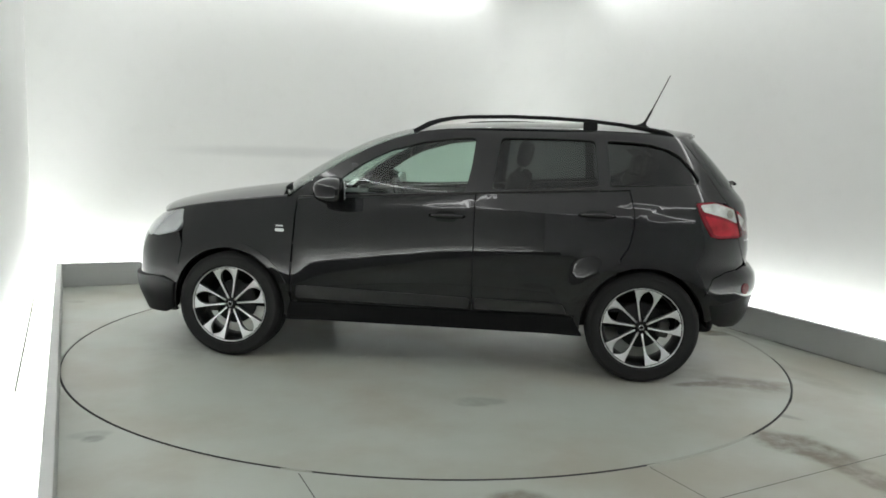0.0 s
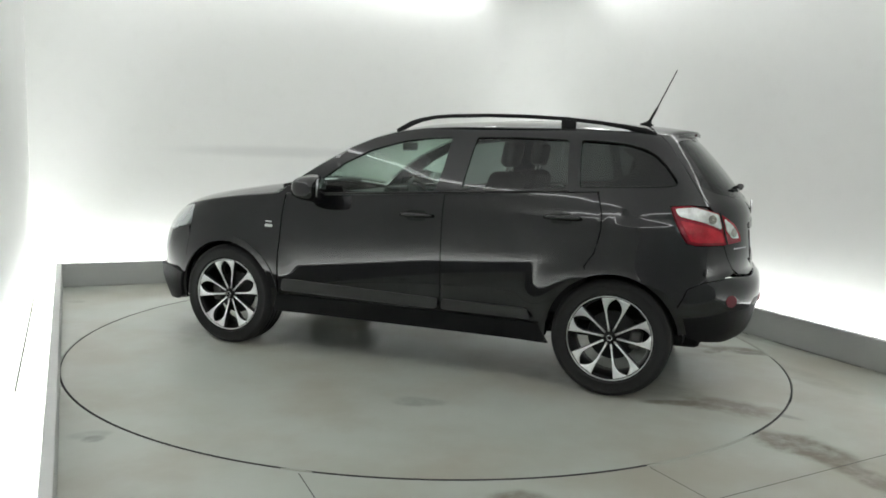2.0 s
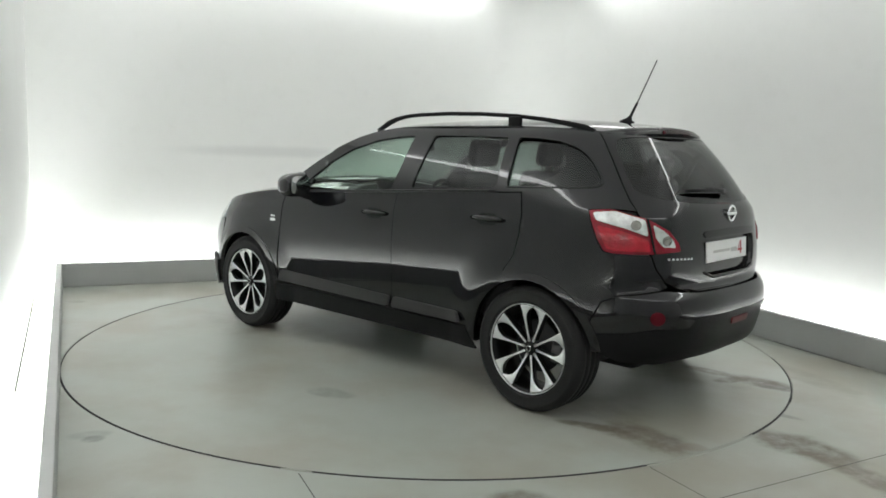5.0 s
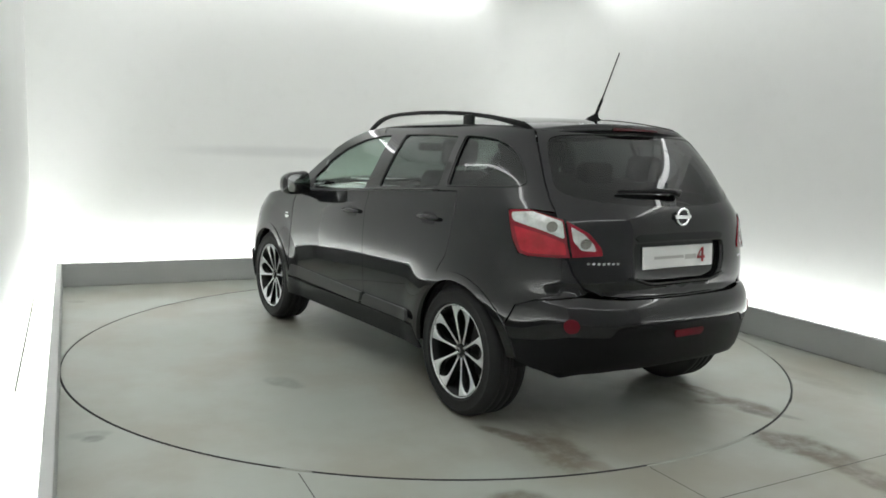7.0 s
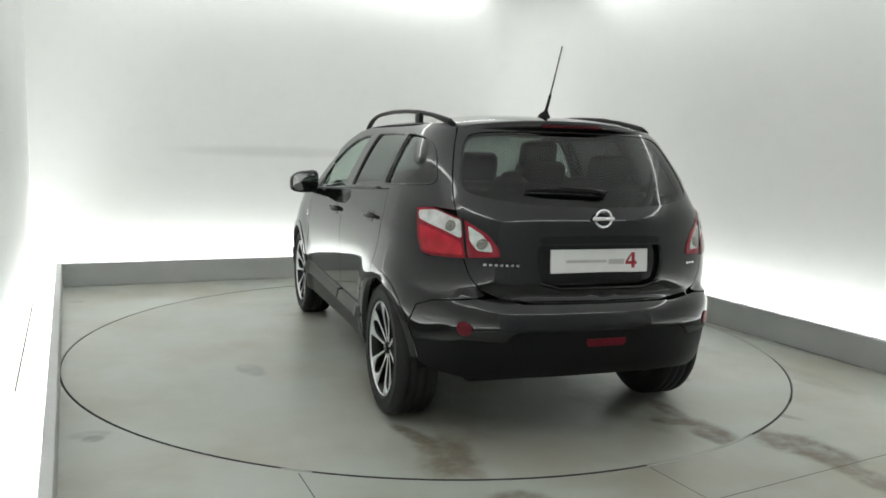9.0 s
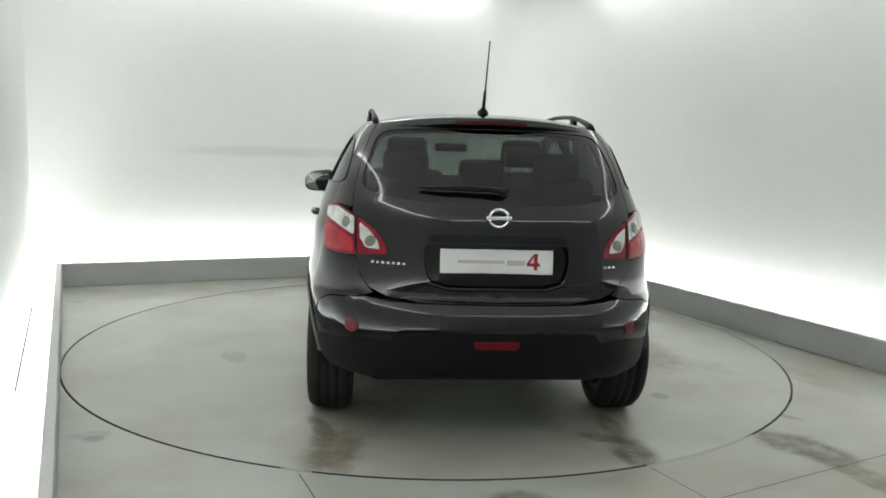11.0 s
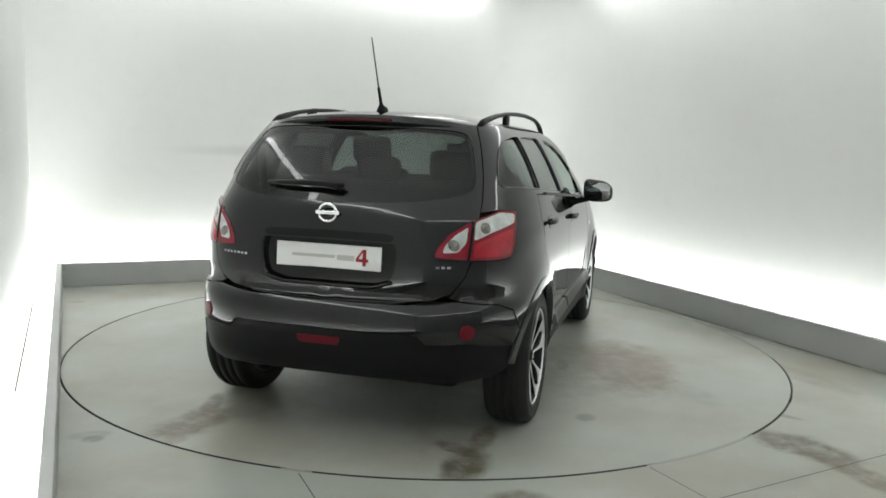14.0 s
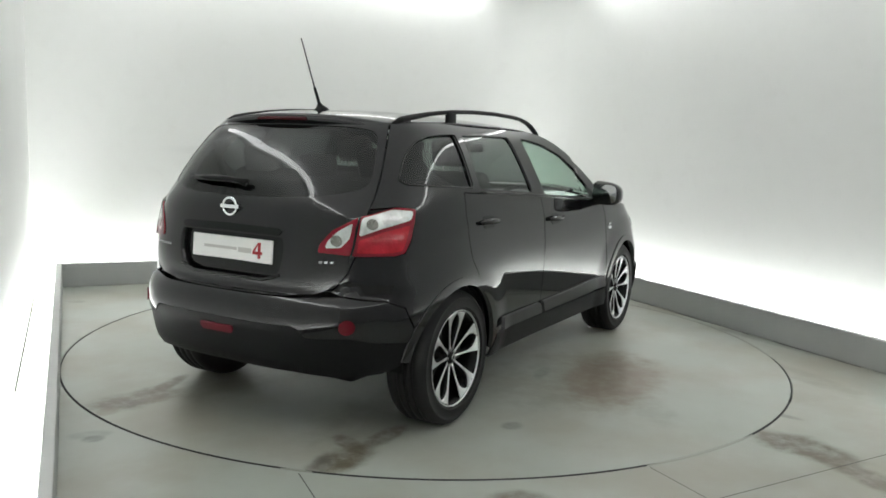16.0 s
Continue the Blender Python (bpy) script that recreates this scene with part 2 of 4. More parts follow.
def curve(table):
    """A smooth (monotone) function through (x, y) pairs."""
    xs = [a for a, _ in table]
    ys = [b for _, b in table]
    if xs[0] > xs[-1]:
        xs, ys = xs[::-1], ys[::-1]
    n = len(xs)
    d = [(ys[i + 1] - ys[i]) / (xs[i + 1] - xs[i]) for i in range(n - 1)]
    m = [d[0]] + [0 if d[i - 1] * d[i] <= 0 else 2 * d[i - 1] * d[i] / (d[i - 1] + d[i]) for i in range(1, n - 1)] + [d[-1]]

    def f(x):
        if x <= xs[0]:
            return ys[0]
        if x >= xs[-1]:
            return ys[-1]
        i = 0
        while x > xs[i + 1]:
            i += 1
        h = xs[i + 1] - xs[i]
        t = (x - xs[i]) / h
        return (ys[i] * (2 * t**3 - 3 * t * t + 1) + h * m[i] * (t**3 - 2 * t * t + t)
                + ys[i + 1] * (3 * t * t - 2 * t**3) + h * m[i + 1] * (t**3 - t * t))
    return f


# ---- the room ----
def room_part(name, bm, mat, label, category, smooth=False, parent=None):
    ob = part(name, bm, mat, parent, smooth=smooth)
    if parent is None:
        ob.matrix_basis = ROOM
        tagged(ob, label, category, kind="structure")
    return ob


RADIUS = 2.432


def disc_floor(bm, r0, r1, z0, z1, sides=160):
    """A flat ring r0..r1 at height z1 with a rim down to z0."""
    ring = lambda r, z: [bm.verts.new((math.cos(k * math.tau / sides) * r, math.sin(k * math.tau / sides) * r, z)) for k in range(sides)]
    a, b, c = ring(r1, z0), ring(r1, z1), None
    for k in range(sides):
        bm.faces.new((a[k], a[(k + 1) % sides], b[(k + 1) % sides], b[k]))
    if r0 > 0:
        c = ring(r0, z1)
        for k in range(sides):
            bm.faces.new((b[k], b[(k + 1) % sides], c[(k + 1) % sides], c[k]))
    else:
        bm.faces.new(b)


def room():
    wl, wr, wb, wf = XL - GAP, XR + GAP, YB + GAP, YF
    # floor with the round opening for the turntable
    bm = bmesh.new()
    sides = 160
    hole = RADIUS + 0.006
    corners = [(wl, wf), (wr, wf), (wr, wb), (wl, wb)]
    inner = [bm.verts.new((math.cos(k * math.tau / sides) * hole, math.sin(k * math.tau / sides) * hole, 0)) for k in range(sides)]
    low = [bm.verts.new((v.co.x, v.co.y, -0.06)) for v in inner]
    outer = []
    for k in range(sides):
        c, s = math.cos(k * math.tau / sides), math.sin(k * math.tau / sides)
        t = min((wr if c > 0 else wl) / c if abs(c) > 1e-6 else 1e9, (wb if s > 0 else wf) / s if abs(s) > 1e-6 else 1e9)
        outer.append(bm.verts.new((c * t, s * t, 0)))
    cvs = {}
    for k in range(sides):
        k2 = (k + 1) % sides
        bm.faces.new((inner[k], outer[k], outer[k2], inner[k2]))
        bm.faces.new((low[k], inner[k], inner[k2], low[k2]))
        a, b = outer[k].co, outer[k2].co
        if abs(a.x - b.x) > 1e-4 and abs(a.y - b.y) > 1e-4:
            for x, y in corners:
                if (abs(a.x - x) < 1e-4 or abs(b.x - x) < 1e-4) and (abs(a.y - y) < 1e-4 or abs(b.y - y) < 1e-4):
                    bm.faces.new((outer[k], bm.verts.new((x, y, 0)), outer[k2]))
    bmesh.ops.recalc_face_normals(bm, faces=bm.faces[:])
    for f in bm.faces:
        if abs(f.normal.z) > 0.5 and f.normal.z < 0:
            f.normal_flip()
    floor = part("floor", bm, "floor", smooth=False)
    floor.matrix_basis = ROOM
    # the floor's stains are placed in the world's frame
    for v in floor.data.vertices:
        v.co = ROOM @ v.co
    floor.matrix_basis = Matrix()
    tagged(floor, "grey-green painted concrete floor with brown stains", "floor", kind="structure")
    room_part("floor_pit", box(-2.6, 2.6, -2.6, 2.6, -0.3, -0.061), "seam", "dark pit floor under the turntable", "pit")
    # joints in the floor
    for p, q in (((-0.543, -2.40), (-0.40, -2.72)), ((1.017, -2.235), (1.169, -2.541)), ((1.217, -2.545), (2.60, -1.80)), ((1.169, -2.55), (-0.2, -3.3))):
        d = (Vector(q) - Vector(p)).normalized()
        n = Vector((-d.y, d.x)) * 0.0025
        bm = bmesh.new()
        lo = [bm.verts.new((v.x, v.y, 0.0008)) for v in (Vector(p) + n, Vector(p) - n, Vector(q) - n, Vector(q) + n)]
        bm.faces.new(lo)
        bmesh.ops.extrude_face_region(bm, geom=bm.faces[:])
        joint = part("floor_joint", up(bm), "joint", smooth=False)
        tagged(joint, "thin dark joint in the concrete floor", "joint", kind="structure")
    for a0, a1 in ((-65.6, -47.0), (-105.0, -101.5), (-7.0, 70.0)):
        n = max(4, int((a1 - a0) / 1.5))
        rows = []
        for i in range(n + 1):
            a = radians(a0 + (a1 - a0) * i / n)
            w = 0.010 * min(1.0, 0.2 + 0.4 * min(i, n - i))
            rows.append([((RADIUS + d) * math.cos(a), (RADIUS + d) * math.sin(a), z) for d, z in ((0.007 + w * 0.4, 0.0002), (0.004, 0.0034), (0.004 - w * 1.2, 0.0034), (0.002 - w * 1.5, 0.0003))])
        dust = part("joint_filling", up(grid(rows)), "dust", smooth=False)
        tagged(dust, "grey dust packed into the joint round the turntable", "joint", kind="structure")
    room_part("trough_joint", box(XL - 0.226, XL - 0.218, -0.35, 2.8, 0.0005, 0.002), "slot", "thin dark joint behind the kerb", "joint")
    # kerbs
    t = 0.05
    room_part("kerb_back", box(XL - t, XR + t, YB, YB + t, 0.002, KERB_H, 0.006), "kerb", "low grey painted kerb along the back wall", "kerb")
    room_part("kerb_left", box(XL - t, XL, wf + 0.01, YB - 0.002, 0.002, KERB_H, 0.006), "kerb", "low grey painted kerb along the side wall", "kerb")
    room_part("kerb_right", box(XR, XR + t, wf + 0.01, YB - 0.002, 0.002, KERB_H, 0.006), "kerb", "low grey painted kerb along the side wall", "kerb")
    # thin dark pieces of line along the right kerb's foot
    for y0, y1 in ((-1.6, -0.85), (-0.6, 0.25), (0.5, 1.0)):
        room_part("kerb_foot_line", box(XR - 0.007, XR - 0.002, y0, y1, 0.001, 0.003), "joint", "thin dark broken line along the foot of the kerb", "joint")
    # walls
    th = 0.12
    room_part("wall_back", box(wl - th, wr + th, wb, wb + th, -0.05, CEIL), "wall_smear", "smooth white wall with a faint grey smear", "wall")
    room_part("wall_left", box(wl - th, wl, wf, wb - 0.002, -0.05, CEIL), "wall", "smooth white side wall", "wall")
    room_part("wall_right", box(wr, wr + th, wf, wb - 0.002, -0.05, CEIL), "wall", "smooth white side wall", "wall")
    # unseen wall added behind the camera, mirrored dimly by the car
    room_part("wall_front", box(wl - th, wr + th, wf - th, wf - 0.002, -0.05, CEIL), "shutter", "dull grey wall added out of view behind the camera", "wall")
    for name, cx, cy, a0, r in (("wall_corner_right", wr, wb, 0, 0.62),):
        sx = -1 if cx > 0 else 1
        ox, oy = cx + sx * r, cy - r
        bm = bmesh.new()
        ring = [(ox + r, oy - 0.6), *[(ox + r * math.cos(radians(a0 + 90 * k / 20)), oy + r * math.sin(radians(a0 + 90 * k / 20))) for k in range(21)], (ox - 0.6, oy + r)]
        vs = [[bm.verts.new((x, y, z)) for x, y in ring] for z in (0.0, CEIL)]
        for k in range(22):
            bm.faces.new((vs[0][k], vs[0][k + 1], vs[1][k + 1], vs[1][k]))
        ob = room_part(name, up(bm, 1, -1), "wall", "smooth rounded white wall corner", "wall", smooth=True)
        ob.location = ROOM @ Vector((sx * 0.003, -0.003, 0))
    room_part("ceiling", box(wl - th, wr + th, wf - th, wb + th, CEIL + 0.002, CEIL + 0.1), "wall", "white ceiling", "ceiling")
    # glowing strips on the trough floor, behind the kerb
    z0, z1 = 0.03, 0.06
    for name, b in (("trough_light_back", (XL + 0.0, XR - 0.37, YB + 0.08, YB + 0.16)),
                    ("trough_light_left", (XL - 0.16, XL - 0.08, wf + 0.3, YB + 0.16)),
                    ("trough_light_right", (XR + 0.08, XR + 0.16, wf + 0.3, YB - 0.37))):
        ob = part(name.rsplit("_", 1)[0], box(*b, z0, z1, 0.008), "tube", smooth=False)
        ob.matrix_basis = ROOM
        tagged(ob, "bright white strip light lying behind the kerb", "strip light", "strip lights behind the kerb")
    ob = part("trough_light", tube([(XR - 0.37 + 0.49 * math.cos(radians(k * 6)), YB - 0.37 + 0.49 * math.sin(radians(k * 6)), 0.05) for k in range(16)], 0.03, 8), "tube")
    ob.matrix_basis = ROOM
    tagged(ob, "bright white strip light curving round the wall corner", "strip light", "strip lights behind the kerb")
    # strips at the top of the walls, open at the corner
    # the last two are unseen, added to put highlights on the car
    for b in ((-2.3, 1.98, wb - 0.20, wb - 0.12), (wr - 0.20, wr - 0.12, -4.5, 1.95), (wl + 0.12, wl + 0.20, -4.5, 1.6), (-2.3, 2.3, wf + 0.12, wf + 0.20)):
        ob = part("cove_or_fill_light", box(*b, CEIL - 0.10, CEIL - 0.07, 0.008), "cove", smooth=False)
        ob.matrix_basis = ROOM
        tagged(ob, "one of the inferred and added bright white strip lights along the wall tops", "strip light", "strip lights under the ceiling")
        x0, x1, y0, y1 = b
        part("bracket", box(x0 + 0.02, x1 - 0.02, y0 + 0.02, y1 - 0.02, CEIL - 0.07, CEIL + 0.002), "trough", ob, smooth=False)
    # luminous ceiling: an unseen panel added to light the floor and the car
    for b in ((-2.5, 2.4, -5.5, 2.7),):
        ob = new("ceiling_fill")
        ob.matrix_basis = ROOM
        tagged(ob, "white luminous panel added under the ceiling, out of view, in a slim frame", "ceiling light")
        x0, x1, y0, y1 = b
        part("diffuser", box(x0, x1, y0, y1, CEIL - 0.03, CEIL - 0.004), "panel", ob, smooth=False)
        for q in ((x0 - 0.03, x0 - 0.001, y0 - 0.03, y1 + 0.03), (x1 + 0.001, x1 + 0.03, y0 - 0.03, y1 + 0.03), (x0, x1, y0 - 0.03, y0 - 0.001), (x0, x1, y1 + 0.001, y1 + 0.03)):
            part("frame", box(*q, CEIL - 0.045, CEIL), "trough", ob, smooth=False)


def turntable():
    tt = new("turntable")
    tagged(tt, "round grey-green concrete turntable deck with tyre stains", "turntable")
    bm = bmesh.new()
    disc_floor(bm, 0, RADIUS - 0.006, -0.058, 0.0)
    part("deck", bm, "deck", tt, smooth=False)
    edge = RADIUS - 0.004
    # dark ring added in place of the shade in the gap
    part("gap_ring", tube([(edge * math.cos(k * math.tau / 160), edge * math.sin(k * math.tau / 160), -0.0025) for k in range(160)], 0.0055, 6, True), "seam", tt, "dark ring added in the gap round the deck to darken it")
    return tt
# ---- the car: x forward, y to its left, z up; origin on the ground midway between the axles ----
WB = 1.315
WHEEL_R = 0.345
XCR, XCF = -1.1, 1.15
LR, LF = 1.6, 1.5
belt = curve([(-2.2, 1.25), (-1.24, 1.19), (-0.3, 1.135), (0.5, 1.085), (0.93, 1.06), (1.2, 1.03), (1.5, 0.985), (1.8, 0.925), (2.0, 0.87), (2.2, 0.76)])
width = curve([(-0.95, 0.80), (-0.83, 0.848), (-0.75, 0.862), (-0.62, 0.8745), (-0.52, 0.8815), (-0.42, 0.8865), (-0.35, 0.888), (-0.27, 0.885), (-0.2, 0.8795), (-0.13, 0.873), (-0.098, 0.868), (-0.078, 0.861),
               (-0.05, 0.852), (0.0, 0.840), (0.15, 0.778), (0.28, 0.711), (0.36, 0.655), (0.40, 0.61), (0.44, 0.55)])
tail = curve([(0.18, -1.91), (0.30, -2.0), (0.38, -2.065), (0.48, -2.092), (0.57, -2.110), (0.60, -2.110), (0.65, -2.102), (0.685, -2.086), (0.705, -2.064), (0.725, -2.036), (0.80, -2.041), (0.88, -2.038), (0.95, -2.029),
              (1.06, -2.015), (1.11, -2.0), (1.15, -1.97), (1.20, -1.932), (1.30, -1.85), (1.40, -1.76), (1.50, -1.66), (1.56, -1.58)])
tail_n = curve([(0.3, 3.1), (0.7, 3.05), (0.9, 3.05), (1.08, 3.05), (1.16, 3.05), (1.3, 3.2), (1.55, 3.4)])
nose = curve([(0.25, 2.08), (0.45, 2.16), (0.6, 2.155), (0.7, 2.135), (0.78, 2.095), (0.85, 2.045), (0.92, 1.96), (1.0, 1.84), (1.06, 1.74)])
NOSE_N = 3.3


shoulder = curve([(-2.2, 1.04), (-1.6, 1.075), (-1.0, 1.13), (-0.3, 1.135), (0.5, 1.085), (0.93, 1.06), (1.2, 1.03), (1.5, 0.985), (1.8, 0.925), (2.0, 0.87), (2.2, 0.76)])


def side_width(x, z):
    d = z - shoulder(x)
    w = width(d if d < 0 or x > 0.5 else d / (1.53 - shoulder(x)) * 0.40)
    for cx in (WB, -WB):
        r = math.hypot(x - cx, z - WHEEL_R)
        if r < 0.60:
            k = min(1, max(0, (0.60 - r) / 0.20))
            w += 0.020 * k * k * (3 - 2 * k) * min(1, max(0, (1.0 - z) / 0.3))
    return w


def corner(psi, n):
    c, s = max(math.cos(psi), 0.0), max(math.sin(psi), 0.0)
    k = (c**n + s**n) ** (-1 / n)
    return c * k, s * k


def skin(s, z):
    """A point of the car's left side: s runs from nose to tail round the corners, z is the height."""
    if s > -XCR:
        c, q = corner((s + XCR) / LR * math.pi / 2, tail_n(z))
        x = XCR - (XCR - tail(z)) * q
        return Vector((x, side_width(x, z) * c, z))
    if s < -XCF:
        c, q = corner((-XCF - s) / LF * math.pi / 2, NOSE_N)
        x = XCF + (nose(z) - XCF) * q
        return Vector((x, side_width(x, z) * c, z))
    return Vector((-s, side_width(-s, z), z))


def skin_normal(s, z, h=0.004):
    return (skin(s + h, z) - skin(s - h, z)).cross(skin(s, z + h) - skin(s, z - h)).normalized()


def SX(x, z):
    """(s, z) of the place of the side with that x."""
    if XCR <= x <= XCF:
        return (-x, z)
    if x < XCR:
        n, a = tail_n(z), min(0.9999, (XCR - x) / (XCR - tail(z)))
        return (-XCR + LR * math.atan((a**n / (1 - a**n)) ** (1 / n)) / (math.pi / 2), z)
    n, a = NOSE_N, min(0.9999, (x - XCF) / (nose(z) - XCF))
    return (-XCF - LF * math.atan((a**n / (1 - a**n)) ** (1 / n)) / (math.pi / 2), z)


def SY(y, z):
    """(s, z) of the place of the tail with that y."""
    lo, hi = -XCR, -XCR + LR
    if y <= 0:
        return (hi, z)
    for _ in range(30):
        mid = (lo + hi) / 2
        if skin(mid, z).y > y:
            lo = mid
        else:
            hi = mid
    return ((lo + hi) / 2, z)


TAIL_END = -XCR + LR
NOSE_END = -XCF - LF


def arc(cx, cz, r, a0, a1, n=16):
    return [SX(cx + r * math.cos(radians(a0 + (a1 - a0) * i / n)), cz + r * math.sin(radians(a0 + (a1 - a0) * i / n))) for i in range(n + 1)]


def dense(poly, step):
    out = []
    for i, a in enumerate(poly):
        b = poly[(i + 1) % len(poly)]
        n = max(1, int(math.hypot(b[0] - a[0], b[1] - a[1]) / step))
        out += [(a[0] + (b[0] - a[0]) * k / n, a[1] + (b[1] - a[1]) * k / n) for k in range(n)]
    return out


def soften(poly, r, n=4):
    """Rounds a polygon's corners."""
    out = []
    m = len(poly)
    for i in range(m):
        p, a, b = Vector(poly[i]), Vector(poly[i - 1]), Vector(poly[(i + 1) % m])
        da, db = (a - p), (b - p)
        k = min(r, da.length * 0.45, db.length * 0.45)
        p0, p1 = p + da.normalized() * k, p + db.normalized() * k
        for j in range(n + 1):
            t = j / n
            q = p0 * (1 - t) ** 2 + p * 2 * t * (1 - t) + p1 * t * t
            out.append((q.x, q.y))
    return out


def ease(poly, turns=2):
    """Cuts the corners of an open line, keeping its ends."""
    for _ in range(turns):
        out = [poly[0]]
        for (a, b), (c, d) in zip(poly, poly[1:]):
            out += [(a * 0.75 + c * 0.25, b * 0.75 + d * 0.25), (a * 0.25 + c * 0.75, b * 0.25 + d * 0.75)]
        poly = out + [poly[-1]]
    return poly


def inside(q, poly):
    x, y = q
    odd = False
    j = len(poly) - 1
    for i in range(len(poly)):
        (xi, yi), (xj, yj) = poly[i], poly[j]
        if (yi > y) != (yj > y) and x < (xj - xi) * (y - yi) / (yj - yi) + xi:
            odd = not odd
        j = i
    return odd


def sheet(outline, holes=(), step=0.04, edge=0.03):
    """Triangles of a flat region with holes: points, faces, loops of the border."""
    from mathutils.geometry import delaunay_2d_cdt
    loops = [dense(p, edge) for p in (outline, *holes)]
    pts, edges = [], []
    for lp in loops:
        o = len(pts)
        pts += lp
        edges += [(o + i, o + (i + 1) % len(lp)) for i in range(len(lp))]
    xs, ys = [a for a, _ in outline], [b for _, b in outline]
    nx, ny = int((max(xs) - min(xs)) / step) + 1, int((max(ys) - min(ys)) / step) + 1
    rim = np.array(pts)
    for i in range(nx + 1):
        for j in range(ny + 1):
            q = (min(xs) + (i + 0.5 * (j % 2)) * step, min(ys) + j * step)
            if inside(q, outline) and not any(inside(q, h) for h in holes):
                if np.min(np.abs(rim - q).sum(1)) > step * 0.45:
                    pts.append(q)
    vs, es, fs, *_ = delaunay_2d_cdt([Vector(q) for q in pts], edges, [], 0, 1e-6)
    keep = []
    for f in fs:
        c = (sum(vs[i].x for i in f) / len(f), sum(vs[i].y for i in f) / len(f))
        if inside(c, loops[0]) and not any(inside(c, h) for h in loops[1:]):
            a, b, c2 = (vs[i] for i in f[:3])
            keep.append(tuple(f) if (b - a).cross(c2 - a) > 0 else tuple(f[::-1]))
    return [(v.x, v.y) for v in vs], keep


def panel(name, outline, mat, parent, holes=(), off=0.0, flange=0.014, side=1, both=False, label="", step=0.04, edge=0.03, slope=0.0):
    """A piece of the car's skin with turned-in edges. side -1: on the car's right. both: joined with its mirror image."""
    pts, faces = sheet(outline, holes, step, edge)
    used = sorted({i for f in faces for i in f})
    idx = {k: n for n, k in enumerate(used)}
    base, nor = [], []
    for i in used:
        n = skin_normal(*pts[i])
        base.append(skin(*pts[i]) + n * (off + slope * max(0.0, 0.5 - pts[i][1])))
        nor.append(n)
    count = {}
    for f in faces:
        for a, b in zip(f, f[1:] + f[:1]):
            count[(a, b)] = 1
    border = [(a, b) for a, b in count if (b, a) not in count]
    co, no, fc = [], [], []
    for sg in ((1, -1) if both else (side,)):
        o = len(co)
        fl = lambda v: Vector((v.x, v.y * sg, v.z))
        co += [fl(v) for v in base]
        no += [fl(v) for v in nor]
        for f in faces:
            g = [o + idx[i] for i in f]
            fc.append(g if sg > 0 else g[::-1])
        for a, b in border:
            if both and abs(base[idx[a]].y) < 1e-3 and abs(base[idx[b]].y) < 1e-3:
                continue
            ia, ib = idx[a], idx[b]
            q = [base[ia], base[ib], base[ib] - nor[ib] * flange, base[ia] - nor[ia] * flange]
            out = (q[1] - q[0]).cross(nor[ia]).normalized()
            k = len(co)
            co += [fl(v) for v in q]
            no += [fl(v) for v in ((out + nor[ia]).normalized(), (out + nor[ib]).normalized(), out, out)]
            g = [k, k + 3, k + 2, k + 1]
            fc.append(g if sg > 0 else g[::-1])
    me = bpy.data.meshes.new(name)
    me.from_pydata(co, [], fc)
    me.materials.append(MAT[mat])
    me.shade_smooth()
    me.normals_split_custom_set_from_vertices(no)
    ob = new(name, me)
    ob.parent = parent
    if label:
        ob["label"] = label
    return ob


def grid(rows, close=False):
    bm = bmesh.new()
    vs = [[bm.verts.new(q) for q in r] for r in rows]
    for a, b in zip(vs, vs[1:]):
        for i in range(len(a) - 1):
            bm.faces.new((a[i], a[i + 1], b[i + 1], b[i]))
    bmesh.ops.recalc_face_normals(bm, faces=bm.faces[:])
    return bm


def up(bm, axis=2, sign=1):
    """Turns all faces the same way as an axis."""
    bm.normal_update()
    if sum(f.normal[axis] * f.calc_area() for f in bm.faces) * sign < 0:
        bmesh.ops.reverse_faces(bm, faces=bm.faces[:])
    return bm


def thick(ob, t):
    md = ob.modifiers.new("thickness", "SOLIDIFY")
    md.thickness, md.offset = t, -1
    return ob


def belt_run(x0, x1, dz=0.0, n=14):
    return [SX(x0 + (x1 - x0) * i / n, belt(x0 + (x1 - x0) * i / n) + dz) for i in range(n + 1)]


A_LINE = [(0.93, 1.068), (0.80, 1.163), (0.62, 1.283), (0.45, 1.378), (0.28, 1.450), (0.12, 1.494), (-0.08, 1.519)]
a_line = curve([(x, z) for x, z in A_LINE])
roof_edge = curve([(0.12, 1.494), (-0.08, 1.519), (-0.35, 1.528), (-0.9, 1.532), (-1.3, 1.522), (-1.56, 1.505)])


